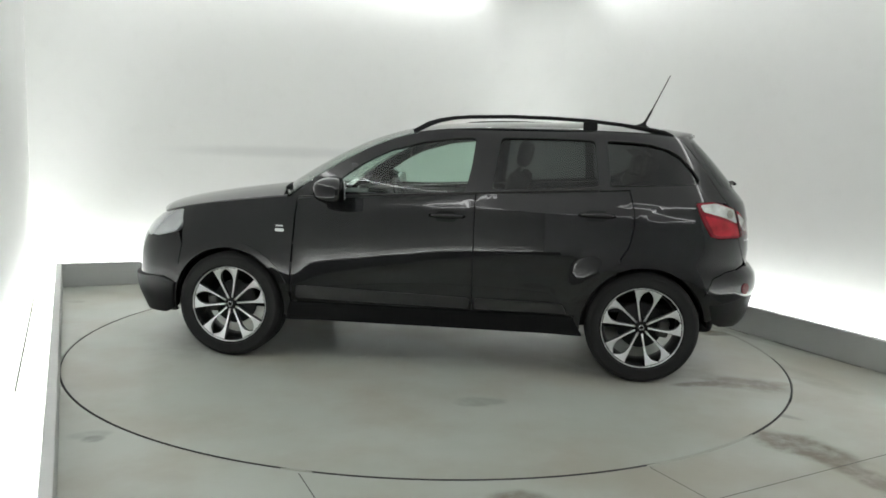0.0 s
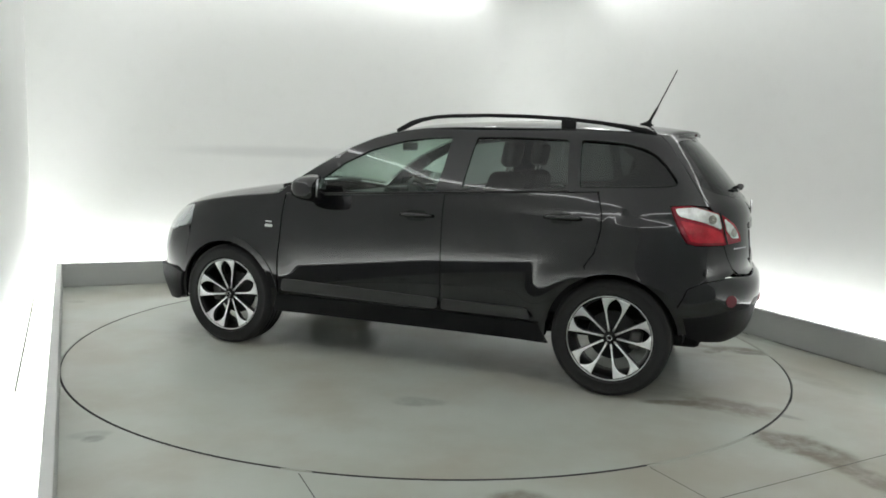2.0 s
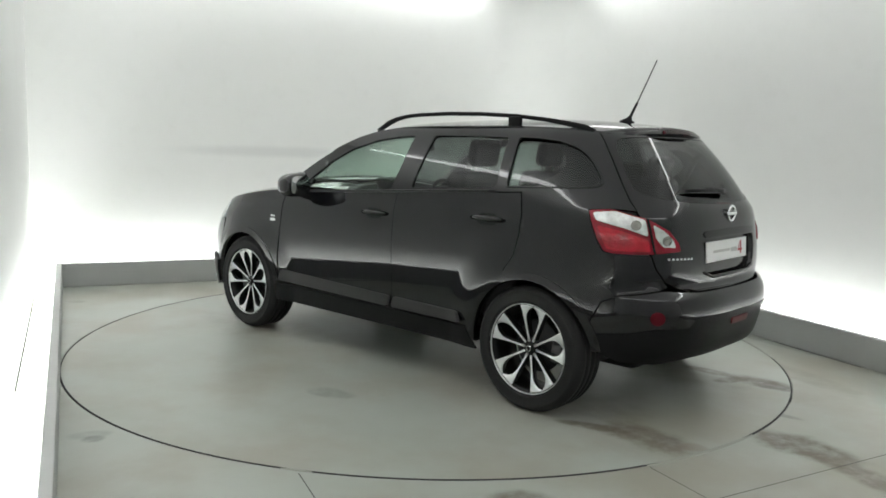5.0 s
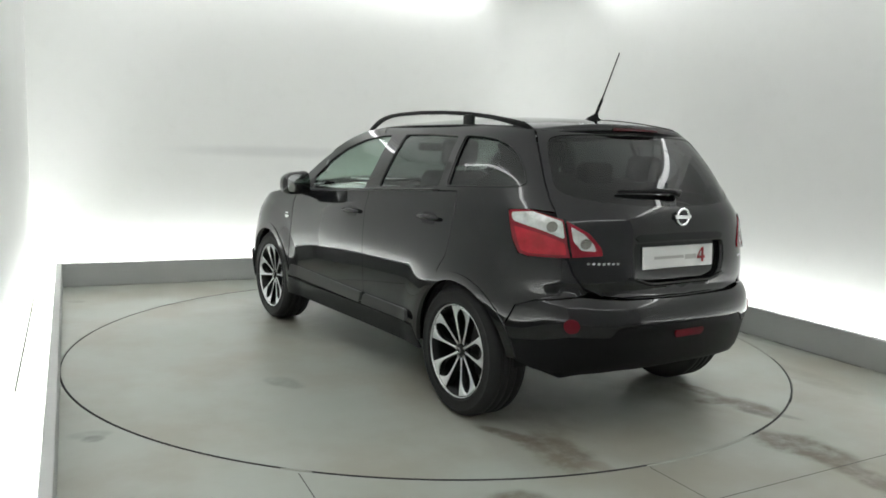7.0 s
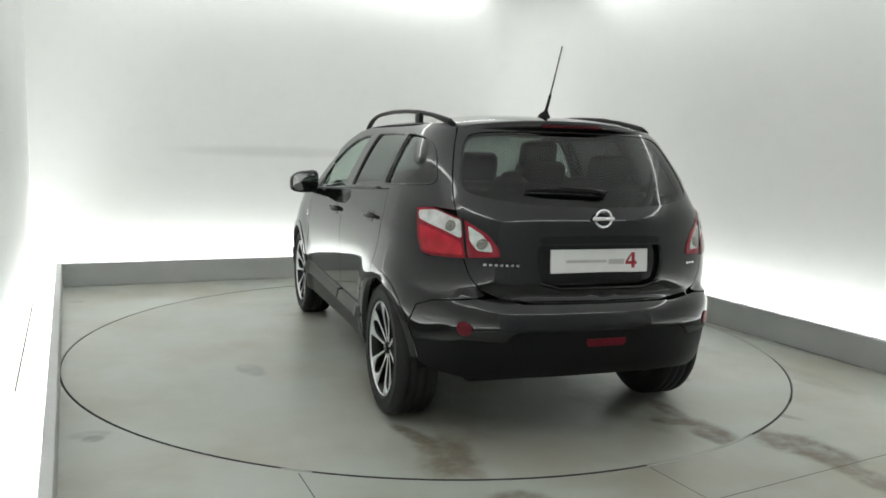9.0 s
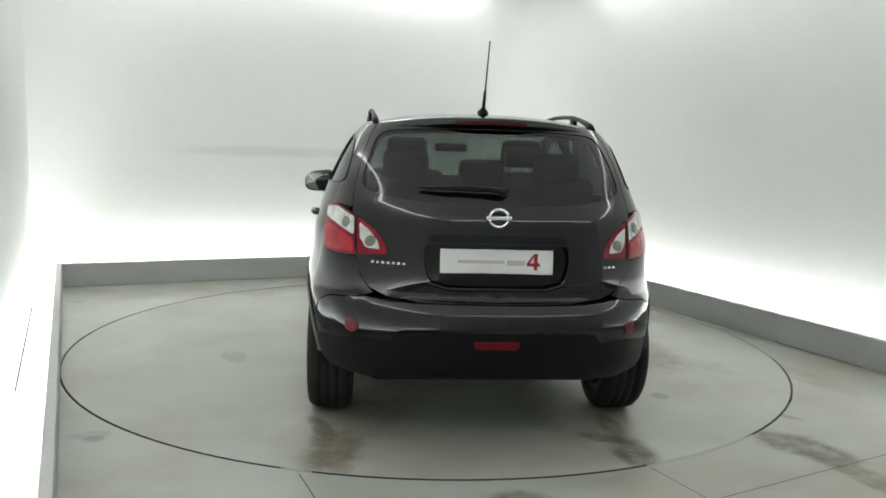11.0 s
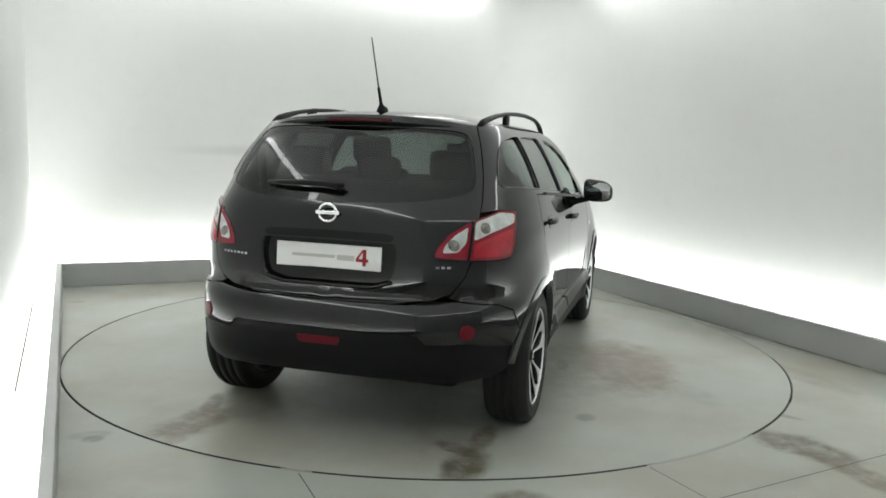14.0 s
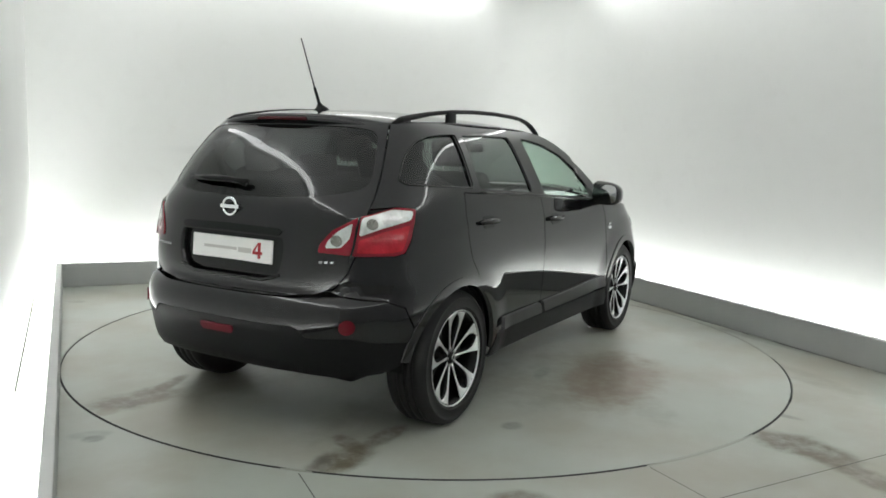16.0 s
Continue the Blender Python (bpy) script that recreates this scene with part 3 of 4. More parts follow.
def bodywork(car):
    door_f = [SX(0.893, 0.40), SX(0.893, 0.62), SX(0.875, 0.9), *belt_run(0.862, -0.262, -0.012), SX(-0.262, 0.40)]
    door_r = [SX(-0.268, 0.40), *belt_run(-0.268, -1.192, -0.012), SX(-1.225, 1.06), SX(-1.23, 0.97), SX(-1.205, 0.84), SX(-1.15, 0.755), *arc(-WB, WHEEL_R, 0.42, 68, 8, 10), SX(-0.90, 0.40)]
    win_f = soften([SX(x, z) for x, z in ((0.69, 1.105), (0.60, 1.187), (0.48, 1.278), (0.30, 1.372), (0.08, 1.438), (-0.10, 1.463), (-0.245, 1.473), (-0.232, 1.30), (-0.20, 1.133), (0.25, 1.106))], 0.03)
    win_r = soften([SX(x, z) for x, z in ((-0.405, 1.476), (-0.70, 1.481), (-0.985, 1.474), (-1.015, 1.195), (-0.70, 1.172), (-0.365, 1.153))], 0.025)
    win_q = soften([SX(x, z) for x, z in ((-1.055, 1.474), (-1.20, 1.470), (-1.33, 1.458), (-1.43, 1.432), (-1.50, 1.395), (-1.555, 1.345), (-1.60, 1.290), (-1.630, 1.245), (-1.60, 1.226), (-1.45, 1.217), (-1.25, 1.208), (-1.085, 1.200))], 0.02)
    trim_q = [SX(x, z) for x, z in ((-1.30, 1.455), (-1.37, 1.40), (-1.39, 1.35), (-1.36, 1.31), (-1.29, 1.265), (-1.18, 1.225), (-1.09, 1.19), (-1.30, 1.19), (-1.60, 1.20), (-1.645, 1.25), (-1.60, 1.32), (-1.54, 1.38), (-1.45, 1.44), (-1.38, 1.462))]
    quarter = [SY(0.664, 1.118), SX(-1.70, 1.126), SX(-1.594, 1.117), SX(-1.621, 1.05), SX(-1.654, 0.983), SX(-1.699, 0.911), SX(-1.75, 0.899), SY(0.651, 0.899), SY(0.631, 0.83), SY(0.587, 0.763),
               SY(0.565, 0.738), SY(0.60, 0.724), SX(-1.80, 0.70), SX(-1.72, 0.665), SX(-1.668, 0.55), *arc(-WB, WHEEL_R, 0.395, 152, 68, 14), SX(-1.158, 0.755), SX(-1.212, 0.84), SX(-1.237, 0.97), SX(-1.232, 1.06)]
    cabin = [*belt_run(0.93, -1.2, -0.006, 30), *quarter[::-1], SY(0.663, 1.165), SY(0.650, 1.25), SY(0.615, 1.38), SY(0.580, 1.47), SY(0.562, 1.508),
             *[SX(x, roof_edge(x)) for x in (-1.5, -1.3, -1.1, -0.9, -0.6, -0.35)], *[SX(x, z) for x, z in A_LINE[::-1]][0:-1]]
    lamp = [SX(-1.600, 1.112), SX(-1.627, 1.050), SX(-1.660, 0.985), SX(-1.705, 0.915), SX(-1.75, 0.904), SY(0.665, 0.904), SY(0.50, 0.918), SY(0.505, 0.955), SY(0.55, 1.02), SY(0.63, 1.075), SY(0.70, 1.105), SX(-1.70, 1.122)]
    fender = [SX(0.903, 0.29), SX(0.903, 0.62), SX(0.885, 0.9), *belt_run(0.872, 1.66, 0.0), SX(1.64, 0.86), SX(1.635, 0.72), SX(1.655, 0.60), *arc(WB, WHEEL_R, 0.395, 30, 188, 22)]
    bumper_f = [SX(1.662, 0.60), SX(1.642, 0.72), SX(1.68, 0.80), SX(1.86, 0.755), SX(1.99, 0.757), (NOSE_END, 0.80), (NOSE_END, 0.27), SX(1.9, 0.26), SX(1.69, 0.28), *arc(WB, WHEEL_R, 0.395, -5, 30, 5)]
    head = [SX(1.645, 0.865), SX(1.665, 0.946), *belt_run(1.68, 1.86, -0.008, 6), SX(1.98, 0.80), SX(1.98, 0.765), SX(1.86, 0.762), SX(1.69, 0.805)]
    gate = [(TAIL_END, 0.712), SY(0.35, 0.716), SY(0.50, 0.728), SY(0.58, 0.765), SY(0.625, 0.83), SY(0.645, 0.90), SY(0.655, 1.0), SY(0.66, 1.10), SY(0.658, 1.165), SY(0.645, 1.25), SY(0.61, 1.38), SY(0.575, 1.47), SY(0.55, 1.515), (TAIL_END, 1.535)]
    pane_r = [(TAIL_END, 1.144), SY(0.34, 1.153), SY(0.54, 1.180), SY(0.615, 1.208), SY(0.622, 1.25), SY(0.590, 1.36), SY(0.553, 1.455), SY(0.50, 1.487), SY(0.30, 1.497), (TAIL_END, 1.50)]
    pane_r = ease(pane_r)
    recess = [(TAIL_END, 0.765), SY(0.24, 0.768), SY(0.31, 0.80), SY(0.335, 0.88), SY(0.33, 0.968), SY(0.30, 0.975), (TAIL_END, 0.975)]
    recess = ease(recess, 1)
    low_line = [(TAIL_END, 0.588), SY(0.42, 0.587), SY(0.455, 0.575), SY(0.49, 0.535), SY(0.66, 0.535)]
    bump_up = [(TAIL_END, 0.703), SY(0.4, 0.705), SY(0.55, 0.716), SY(0.60, 0.717), SX(-1.80, 0.693), SX(-1.726, 0.66), SX(-1.675, 0.545), SX(-1.70, 0.50), SX(-1.85, 0.51), *low_line[::-1]]
    bump_lo = [*[(s, z - 0.006) for s, z in low_line], SX(-1.85, 0.504), SX(-1.70, 0.492), SX(-1.705, 0.44), SX(-1.73, 0.385), SX(-1.80, 0.352), SX(-1.90, 0.336), SY(0.6, 0.332), SY(0.4, 0.352), (TAIL_END, 0.356)]
    sill = [SX(0.93, 0.275), SX(0.90, 0.392), SX(-0.89, 0.392), SX(-0.955, 0.275)]
    for sd in (1, -1):
        panel("front_wing", fender, "paint", car, side=sd)
        d = panel("front_door", door_f, "paint", car, side=sd)
        e = panel("rear_door", door_r, "paint", car, side=sd)
        panel("body_side", cabin, "paint", car, (win_f, win_r, win_q), side=sd, flange=0.02, label="glossy black pillars and quarter panel in one pressing")
        panel("sill", sill, "plastic", car, off=0.008, side=sd, label="black plastic sill")
        for q, dd, lab in ((win_f, d, ""), (win_r, e, "dark tinted window pane"), (win_q, car, "dark tinted quarter window")):
            panel("window_pane" if lab != "dark tinted quarter window" else "quarter_window", q, "clear_glass" if dd == d else "dark_glass", dd, off=-0.012, flange=0.004, side=sd, label=lab or "green tinted window pane")
        # thin tube added to catch the highlight of the body crease
        edge = [(skin(*q), skin_normal(*q)) for q in dense(win_q, 0.03)]
        part("highlight_tube", tube([(v.x + n.x * 0.001, sd * (v.y + n.y * 0.001), v.z + n.z * 0.001) for v, n in edge], 0.004, 6, True), "paint", car, "glossy black thin tube added round the quarter window to catch a highlight")
        panel("pillar_trim", trim_q[::-1], "plastic", car, off=-0.045, flange=0.004, side=sd, label="dark plastic pillar lining behind the glass")
        # mouldings low on the doors
        panel("door_moulding", soften([SX(0.86, 0.425), SX(0.86, 0.50), SX(-0.25, 0.475), SX(-0.25, 0.415)], 0.02), "satin", d, off=0.010, flange=0.02, side=sd, label="satin black door moulding", slope=0.30)
        panel("door_moulding", soften([SX(-0.285, 0.415), SX(-0.285, 0.475), SX(-0.82, 0.47), SX(-0.86, 0.415)], 0.02), "satin", e, off=0.010, flange=0.02, side=sd, label="satin black door moulding", slope=0.30)
        # belt strip
        run = [(skin(*q), skin_normal(*q)) for q in belt_run(0.86, -1.02, -0.004, 30)]
        part("belt_strip", tube([(v.x + n.x * 0.003, sd * (v.y + n.y * 0.003), v.z + n.z * 0.003) for v, n in run], 0.007, 8), "belt", car, "satin black belt strip")
        for cx, a0, a1 in ((WB, -6, 186), (-WB, -4, 172)):
            panel("arch_trim", [*arc(cx, WHEEL_R, 0.420, a0, a1, 26), *arc(cx, WHEEL_R, 0.378, a1, a0, 26)], "paint", car, off=0.006, flange=0.05, side=sd, label="glossy black wheel arch lip", step=0.03)
        # handles
        for (hx, hz), dd in (((-0.095, 0.982), d), ((-1.01, 1.022), e)):
            n = skin_normal(-hx, hz)
            c = [skin(-hx - (i / 8 - 0.5) * 0.22, hz) + n * (0.008 + 0.022 * math.sin(math.pi * i / 8) ** 0.6) for i in range(9)]
            bm = tube([(v.x, v.y * sd, v.z) for v in c], [0.010, 0.013, 0.015, 0.016, 0.016, 0.016, 0.015, 0.013, 0.010], 10)
            part("door_handle", bm, "paint", dd)
            panel("handle_cup", soften([SX(hx + 0.07, hz - 0.035), SX(hx + 0.07, hz + 0.03), SX(hx - 0.06, hz + 0.03), SX(hx - 0.06, hz - 0.035)], 0.03), "gloss_black", dd, off=0.002, flange=0.004, side=sd, label="dark handle recess")
        # lamps
        lp = panel("tail_lamp", soften(lamp, 0.012), "red_lens", car, off=0.006, flange=0.03, side=sd, label="red and clear wrap-around tail lamp", step=0.025)
        panel("clear_lens", soften([SX(-1.622, 1.102), SX(-1.643, 1.064), SX(-1.78, 1.029), SY(0.650, 0.992), SY(0.648, 1.074), SX(-1.72, 1.112)], 0.015), "clear_lens", lp, off=0.010, flange=0.004, side=sd, label="clear upper lens", step=0.02)
        panel("clear_lens", soften([SY(0.620, 0.985), SY(0.592, 0.942), SY(0.530, 0.938), SY(0.537, 0.970), SY(0.575, 1.018), SY(0.622, 1.052)], 0.012), "clear_lens", lp, off=0.010, flange=0.004, side=sd, label="clear inner lens", step=0.02)
        panel("brake_lens", soften([SX(-1.654, 1.040), SX(-1.715, 0.927), SX(-1.76, 0.918), SY(0.650, 0.918), SY(0.652, 0.974), SX(-1.78, 1.012)], 0.012), "bright_red", lp, off=0.0095, flange=0.004, side=sd, label="bright red brake lens", step=0.02)
        for by, bz in ((0.572, 0.972), (0.685, 1.046)):
            bx, _ = SY(by, bz)
            disc = lambda r: [(bx + r * math.cos(k * math.tau / 16), bz + r * 0.92 * math.sin(k * math.tau / 16)) for k in range(16)]
            panel("lamp_bowl", disc(0.027), "bowl", lp, off=0.0125, flange=0.004, side=sd, label="grey bulb bowl", step=0.015, edge=0.02)
        panel("lamp_joint", [SY(0.629, 0.906), SY(0.637, 0.906), SY(0.643, 1.085), SY(0.635, 1.082)], "gloss_black", lp, off=0.0115, flange=0.004, side=sd, step=0.02)
        hd = panel("headlamp", soften(head, 0.02), "head_lens", car, off=0.004, flange=0.03, side=sd, label="clear headlamp with silver inside", step=0.03)
        # round reflector in the bumper
        cx, cz = SY(0.655, 0.588)
        panel("reflector", [(cx + 0.037 * math.cos(k * math.tau / 20), cz + 0.034 * math.sin(k * math.tau / 20)) for k in range(20)][::1], "dull_red", car, off=0.006, flange=0.01, side=sd, label="round red reflector", step=0.015, edge=0.02)
        # badge on the wing: two small plates
        panel("wing_badge", soften([SX(1.005, 0.838), SX(1.005, 0.858), SX(0.945, 0.858), SX(0.945, 0.838)], 0.008), "chrome", car, off=0.004, flange=0.004, side=sd, label="small chrome badge", step=0.02)
        panel("wing_badge", [SX(1.0, 0.870), SX(1.0, 0.880), SX(0.952, 0.880), SX(0.952, 0.870)], "chrome", car, off=0.004, flange=0.004, side=sd, label="small chrome badge", step=0.02)
        mirror(car, sd)
        rail(car, sd)
    g = panel("tailgate", gate, "paint", car, (pane_r, recess), both=True, flange=0.03, label="glossy black tailgate")
    panel("rear_window", pane_r, "dark_glass", g, off=-0.004, flange=0.004, both=True, label="dark tinted rear window")
    panel("plate_recess", recess, "gloss_black", g, off=-0.03, flange=0.004, both=True)
    panel("rear_bumper", bump_up, "paint", car, both=True, flange=0.03)
    lo = panel("bumper_valance", bump_lo, "plastic", car, both=True, off=-0.006, flange=0.03, label="matt black lower bumper")
    panel("front_bumper", bumper_f, "paint", car, both=True, flange=0.03)
    panel("front_bumper_lip", [SX(1.70, 0.30), SX(1.685, 0.47), SX(1.80, 0.50), SX(1.95, 0.49), (NOSE_END, 0.47), (NOSE_END, 0.265), SX(1.9, 0.255), SX(1.75, 0.27)][::-1], "plastic", car, both=True, off=0.022, flange=0.03, label="matt black lower front bumper")
    panel("rear_fog_lamp", [(TAIL_END, 0.510), SY(0.090, 0.510), SY(0.105, 0.530), SY(0.10, 0.546), (TAIL_END, 0.546)], "dull_red", lo, off=0.004, flange=0.008, both=True, label="red rear fog lamp", step=0.02)
    panel("gate_garnish", [(TAIL_END, 0.985), SY(0.30, 0.98), SY(0.32, 1.0), SY(0.29, 1.015), (TAIL_END, 1.02)], "gloss_black", g, off=0.005, flange=0.008, both=True, label="gloss black grip bar", step=0.03)
    lip = [SY(0.32 * abs(k) / 10, 0.772 + 0.028 * max(0.0, abs(k) / 10 - 0.7) / 0.3) for k in range(-10, 11)]
    pts = [(skin(*q), k) for q, k in zip(lip, range(-10, 11))]
    part("recess_lip", tube([(v.x + 0.004, v.y * (1 if k > 0 else -1), v.z) for v, k in pts], 0.011, 10, flat=0.8), "gloss_black", g, "glossy lower edge of the plate recess")
    # plate with a printed dealer strip: bars and a plain mark
    pl = part("number_plate", box(-0.004, 0.004, -0.26, 0.26, -0.0555, 0.0555, 0.003, 1), "white", g, "white dealer plate with grey and red print", smooth=False)
    pl.location = (-2.003, 0.0, 0.897)
    pl.rotation_euler = (0, radians(4), 0)
    x = -0.0052
    part("print_bar", box(x, -0.004, -0.035, 0.18, -0.008, 0.006), "mark_grey", pl, smooth=False)
    part("print_bar", box(x, -0.004, -0.13, -0.045, -0.016, 0.008), "mark_grey", pl, smooth=False)
    bm = bmesh.new()
    for poly in (((-0.170, -0.032), (-0.170, 0.036), (-0.186, 0.036), (-0.186, -0.032)), ((-0.14, -0.016), (-0.14, -0.003), (-0.170, -0.003), (-0.170, -0.016)),
                 ((-0.186, -0.016), (-0.186, -0.003), (-0.196, -0.003), (-0.196, -0.016)), ((-0.14, -0.003), (-0.152, -0.003), (-0.170, 0.024), (-0.170, 0.036))):
        f = [bm.verts.new((x, -0.168 + (a + 0.168) * 1.1, 0.002 + (b - 0.002) * 1.1)) for a, b in poly]
        bm.faces.new(f)
        r = bmesh.ops.extrude_face_region(bm, geom=bm.faces[-1:])
    bmesh.ops.recalc_face_normals(bm, faces=bm.faces[:])
    part("print_mark", bm, "mark_red", pl, smooth=False)
    # round emblem
    em = part("emblem", tube([(0, 0.043 * math.cos(k * math.tau / 28), 0.040 * math.sin(k * math.tau / 28)) for k in range(28)], 0.007, 8, True), "chrome", g, "round chrome emblem")
    em.location = (-2.016, 0, 1.097)
    part("emblem_bar", box(-0.006, 0.006, -0.058, 0.058, -0.009, 0.009, 0.003), "chrome", em)
    # lettering as bars
    for y0, n, z0, w in ((0.565, 7, 0.868, 0.017), (-0.515, 3, 0.862, 0.020)):
        for k in range(n):
            y = y0 - k * 0.0235
            s, z = SY(abs(y), z0 + 0.012)
            q, nn = skin(s, z), skin_normal(s, z)
            sg = 1 if y > 0 else -1
            b = part("letter_bar", box(-0.001, 0.002, -w * 0.42, w * 0.42, -0.0055, 0.0055, 0.0015, 1), "letter", g, smooth=False)
            b.matrix_basis = Matrix.Translation((q.x, y, z)) @ Matrix.Rotation(math.atan2(-nn.y * sg, -nn.x), 4, "Z")
    top(car)
    return car


def top(car):
    ks = [i / 14 - 1 for i in range(29)]
    # windscreen between the pillars
    rows = []
    for i in range(15):
        t = i / 14
        x = 0.93 - 0.81 * t
        z = a_line(x)
        e = skin(-x, z)
        bx, bz = 0.16 - 0.08 * t, 0.068 - 0.025 * t
        rows.append([(e.x + bx * (1 - k * k), e.y * k, e.z + bz * (1 - k * k)) for k in ks])
    thick(part("windscreen", up(grid(rows)), "screen_glass", car, "raked green tinted windscreen"), 0.005)
    # roof
    crown = curve([(0.12, 0.043), (-0.1, 0.052), (-0.5, 0.062), (-1.0, 0.066), (-1.35, 0.058), (-1.6, 0.035)])
    rows = []
    for i in range(29):
        x = 0.12 - 1.66 * i / 28
        z = roof_edge(x)
        e = skin(*SX(x, z))
        bx = 0.08 * max(0, 1 - i / 6) - 0.13 * max(0, (i - 20) / 8)
        rows.append([(e.x + bx * (1 - k * k), e.y * k, e.z + crown(x) * (1 - abs(k) ** 2.4)) for k in ks])
    roof = thick(part("roof", up(grid(rows)), "paint", car), 0.02)
    part("headliner", up(grid([[(x, y * 0.97, z - 0.035) for x, y, z in r] for r in rows[1:-2]]), 2, -1), "liner", car, "pale grey headliner")
    # bonnet
    hood = curve([(0.95, 1.135), (1.2, 1.108), (1.6, 1.05), (1.9, 0.99), (2.05, 0.935), (2.14, 0.84)])
    rows = []
    for i in range(22):
        x = 0.94 + 0.92 * i / 21
        z = belt(x) + 0.001
        e = skin(*SX(x, z))
        bx = 0.15 * max(0, 1 - i / 7) + 0.17 * (i / 21) ** 2
        xc = e.x + bx
        rows.append([(e.x + bx * (1 - k * k), e.y * k, e.z + (hood(xc) - e.z) * (1 - abs(k) ** 2.2)) for k in ks])
    thick(part("bonnet", up(grid(rows)), "paint", car), 0.015)
    # nose below the bonnet
    rows = [[(2.00 + 0.05 * (1 - k * k) - 0.28 * abs(k) ** 3, k * 0.60, z) for k in ks] for z in (0.70, 0.76, 0.82, 0.86)]
    part("grille", up(grid(rows), 0, 1), "gloss_black", car, "dark front grille")
    # wipers at the foot of the windscreen
    for y in (0.35, -0.25):
        part("wiper", tube([(1.03, y - 0.3, 1.105), (1.06, y, 1.118), (1.0, y + 0.3, 1.105)], 0.012, 6), "plastic", car, "black wiper blade")
    # roof spoiler
    rows = []
    for k in ks:
        y = 0.555 * k
        b = 0.10 * k * k + 0.06 * k**8
        r = 0.030 * (1 - 0.4 * k * k)
        zt = 1.550 - 0.036 * abs(k) ** 2.2 - 0.02 * k**8
        rows.append([(-1.47 + b * 0.3, y, zt + 0.010), (-1.565 + b * 0.6, y, zt + 0.006), (-1.642 + b, y, zt - 0.004), (-1.674 + b, y, zt - 0.016), (-1.668 + b, y, zt - 0.034), (-1.622 + b, y, zt - 0.046), (-1.565 + b * 0.6, y, zt - 0.05)])
    sp = part("spoiler", grid(rows), "paint", car)
    bm = grid([[(-1.6765 + 0.10 * (y / 0.6) ** 2, y, 1.553 - 0.038 * abs(y / 0.6) ** 2.2 + dz) for dz in (-0.017, -0.034)] for y in [0.17 * (i / 8 - 1) for i in range(17)]])
    thick(part("brake_lamp", bm, "dark_red", sp, "dark red high brake lamp"), 0.006)
    # antenna
    mast = part("antenna", tube([(-1.345, 0, 1.585), (-1.352, 0, 1.602), (-1.36, 0, 1.62), (-1.40, 0, 1.70), (-1.401, 0, 1.702), (-1.51, 0, 1.94)], [0.030, 0.020, 0.009, 0.0075, 0.004, 0.003], 10), "plastic", car, "thin black roof antenna")
    part("antenna_base", tube([(-1.30, 0, 1.583), (-1.34, 0, 1.592), (-1.38, 0, 1.578)], [0.022, 0.03, 0.018], 12, flat=0.7), "plastic", mast)
    # rear wiper
    arm = part("rear_wiper", tube([(-1.945, -0.035, 1.206), (-1.952, 0.01, 1.218), (-1.945, 0.12, 1.228), (-1.935, 0.2, 1.231)], [0.016, 0.014, 0.010, 0.007], 8), "plastic", car, "black rear wiper")
    part("wiper_blade", tube([(-1.945, -0.05, 1.217), (-1.945, 0.1, 1.222), (-1.935, 0.25, 1.222), (-1.910, 0.36, 1.220)], [0.010, 0.014, 0.012, 0.006], 8), "plastic", arm)
    # underside, wheel wells
    part("underbody", box(-1.80, 1.9, -0.58, 0.58, 0.27, 0.38, 0.04), "plastic", car, "dark underside")
    part("floor_pan", box(-0.9, 0.9, -0.80, 0.80, 0.29, 0.38, 0.02), "plastic", car)
    for cx in (WB, -WB):
        for sd in (1, -1):
            rows = [[(cx + r * math.cos(radians(a)), sd * y, WHEEL_R + r * math.sin(radians(a))) for a in range(0, 181, 9)] for r, y in ((0.40, 0.80), (0.40, 0.56), (0.02, 0.56))]
            part("wheel_arch_liner", grid(rows), "plastic", car, "dark wheel arch liner")
    part("exhaust_pipe", tube([(-1.6, 0.42, 0.31), (-1.75, 0.42, 0.33), (-1.86, 0.42, 0.33)], 0.022, 12), "disc", car, "dull dark exhaust pipe")


def mirror(car, sd):
    bm = bmesh.new()
    bmesh.ops.create_icosphere(bm, subdivisions=4, radius=1)
    for v in bm.verts:
        x, y, z = v.co
        x = x * (1.0 if x > 0 else 0.45)
        k = 1 - 0.18 * y
        v.co = Vector((0.595 + 0.13 * x - 0.02 * y, sd * (0.972 + 0.108 * (abs(y) ** 0.62 * (1 if y > 0 else -1))), 1.118 + 0.080 * k * (abs(z) ** 0.62) * (1 if z > 0 else -1) - 0.012 * y))
    bmesh.ops.recalc_face_normals(bm, faces=bm.faces[:])
    m = part("door_mirror", bm, "paint", car, "black door mirror")
    bm = bmesh.new()
    ring = [bm.verts.new((0.524 - 0.02 * math.cos(a), sd * (0.974 + 0.092 * abs(math.cos(a)) ** 0.6 * (1 if math.cos(a) > 0 else -1)), 1.118 + 0.064 * abs(math.sin(a)) ** 0.6 * (1 if math.sin(a) > 0 else -1))) for a in [k * math.tau / 28 for k in range(28)]]
    bm.faces.new(ring)
    thick(part("mirror_glass", up(bm, 0, -1), "mirror_glass", m, "mirror glass"), 0.004)
    part("mirror_foot", tube([(0.66, sd * 0.83, 1.045), (0.64, sd * 0.88, 1.05), (0.61, sd * 0.94, 1.07)], [0.05, 0.035, 0.03], 10, flat=0.6), "gloss_black", m)
    part("mirror_sail", grid([[(0.80, sd * 0.838, 1.075), (0.68, sd * 0.842, 1.082), (0.60, sd * 0.842, 1.085)], [(0.77, sd * 0.815, 1.13), (0.67, sd * 0.812, 1.15), (0.60, sd * 0.806, 1.165)]]), "plastic", m)


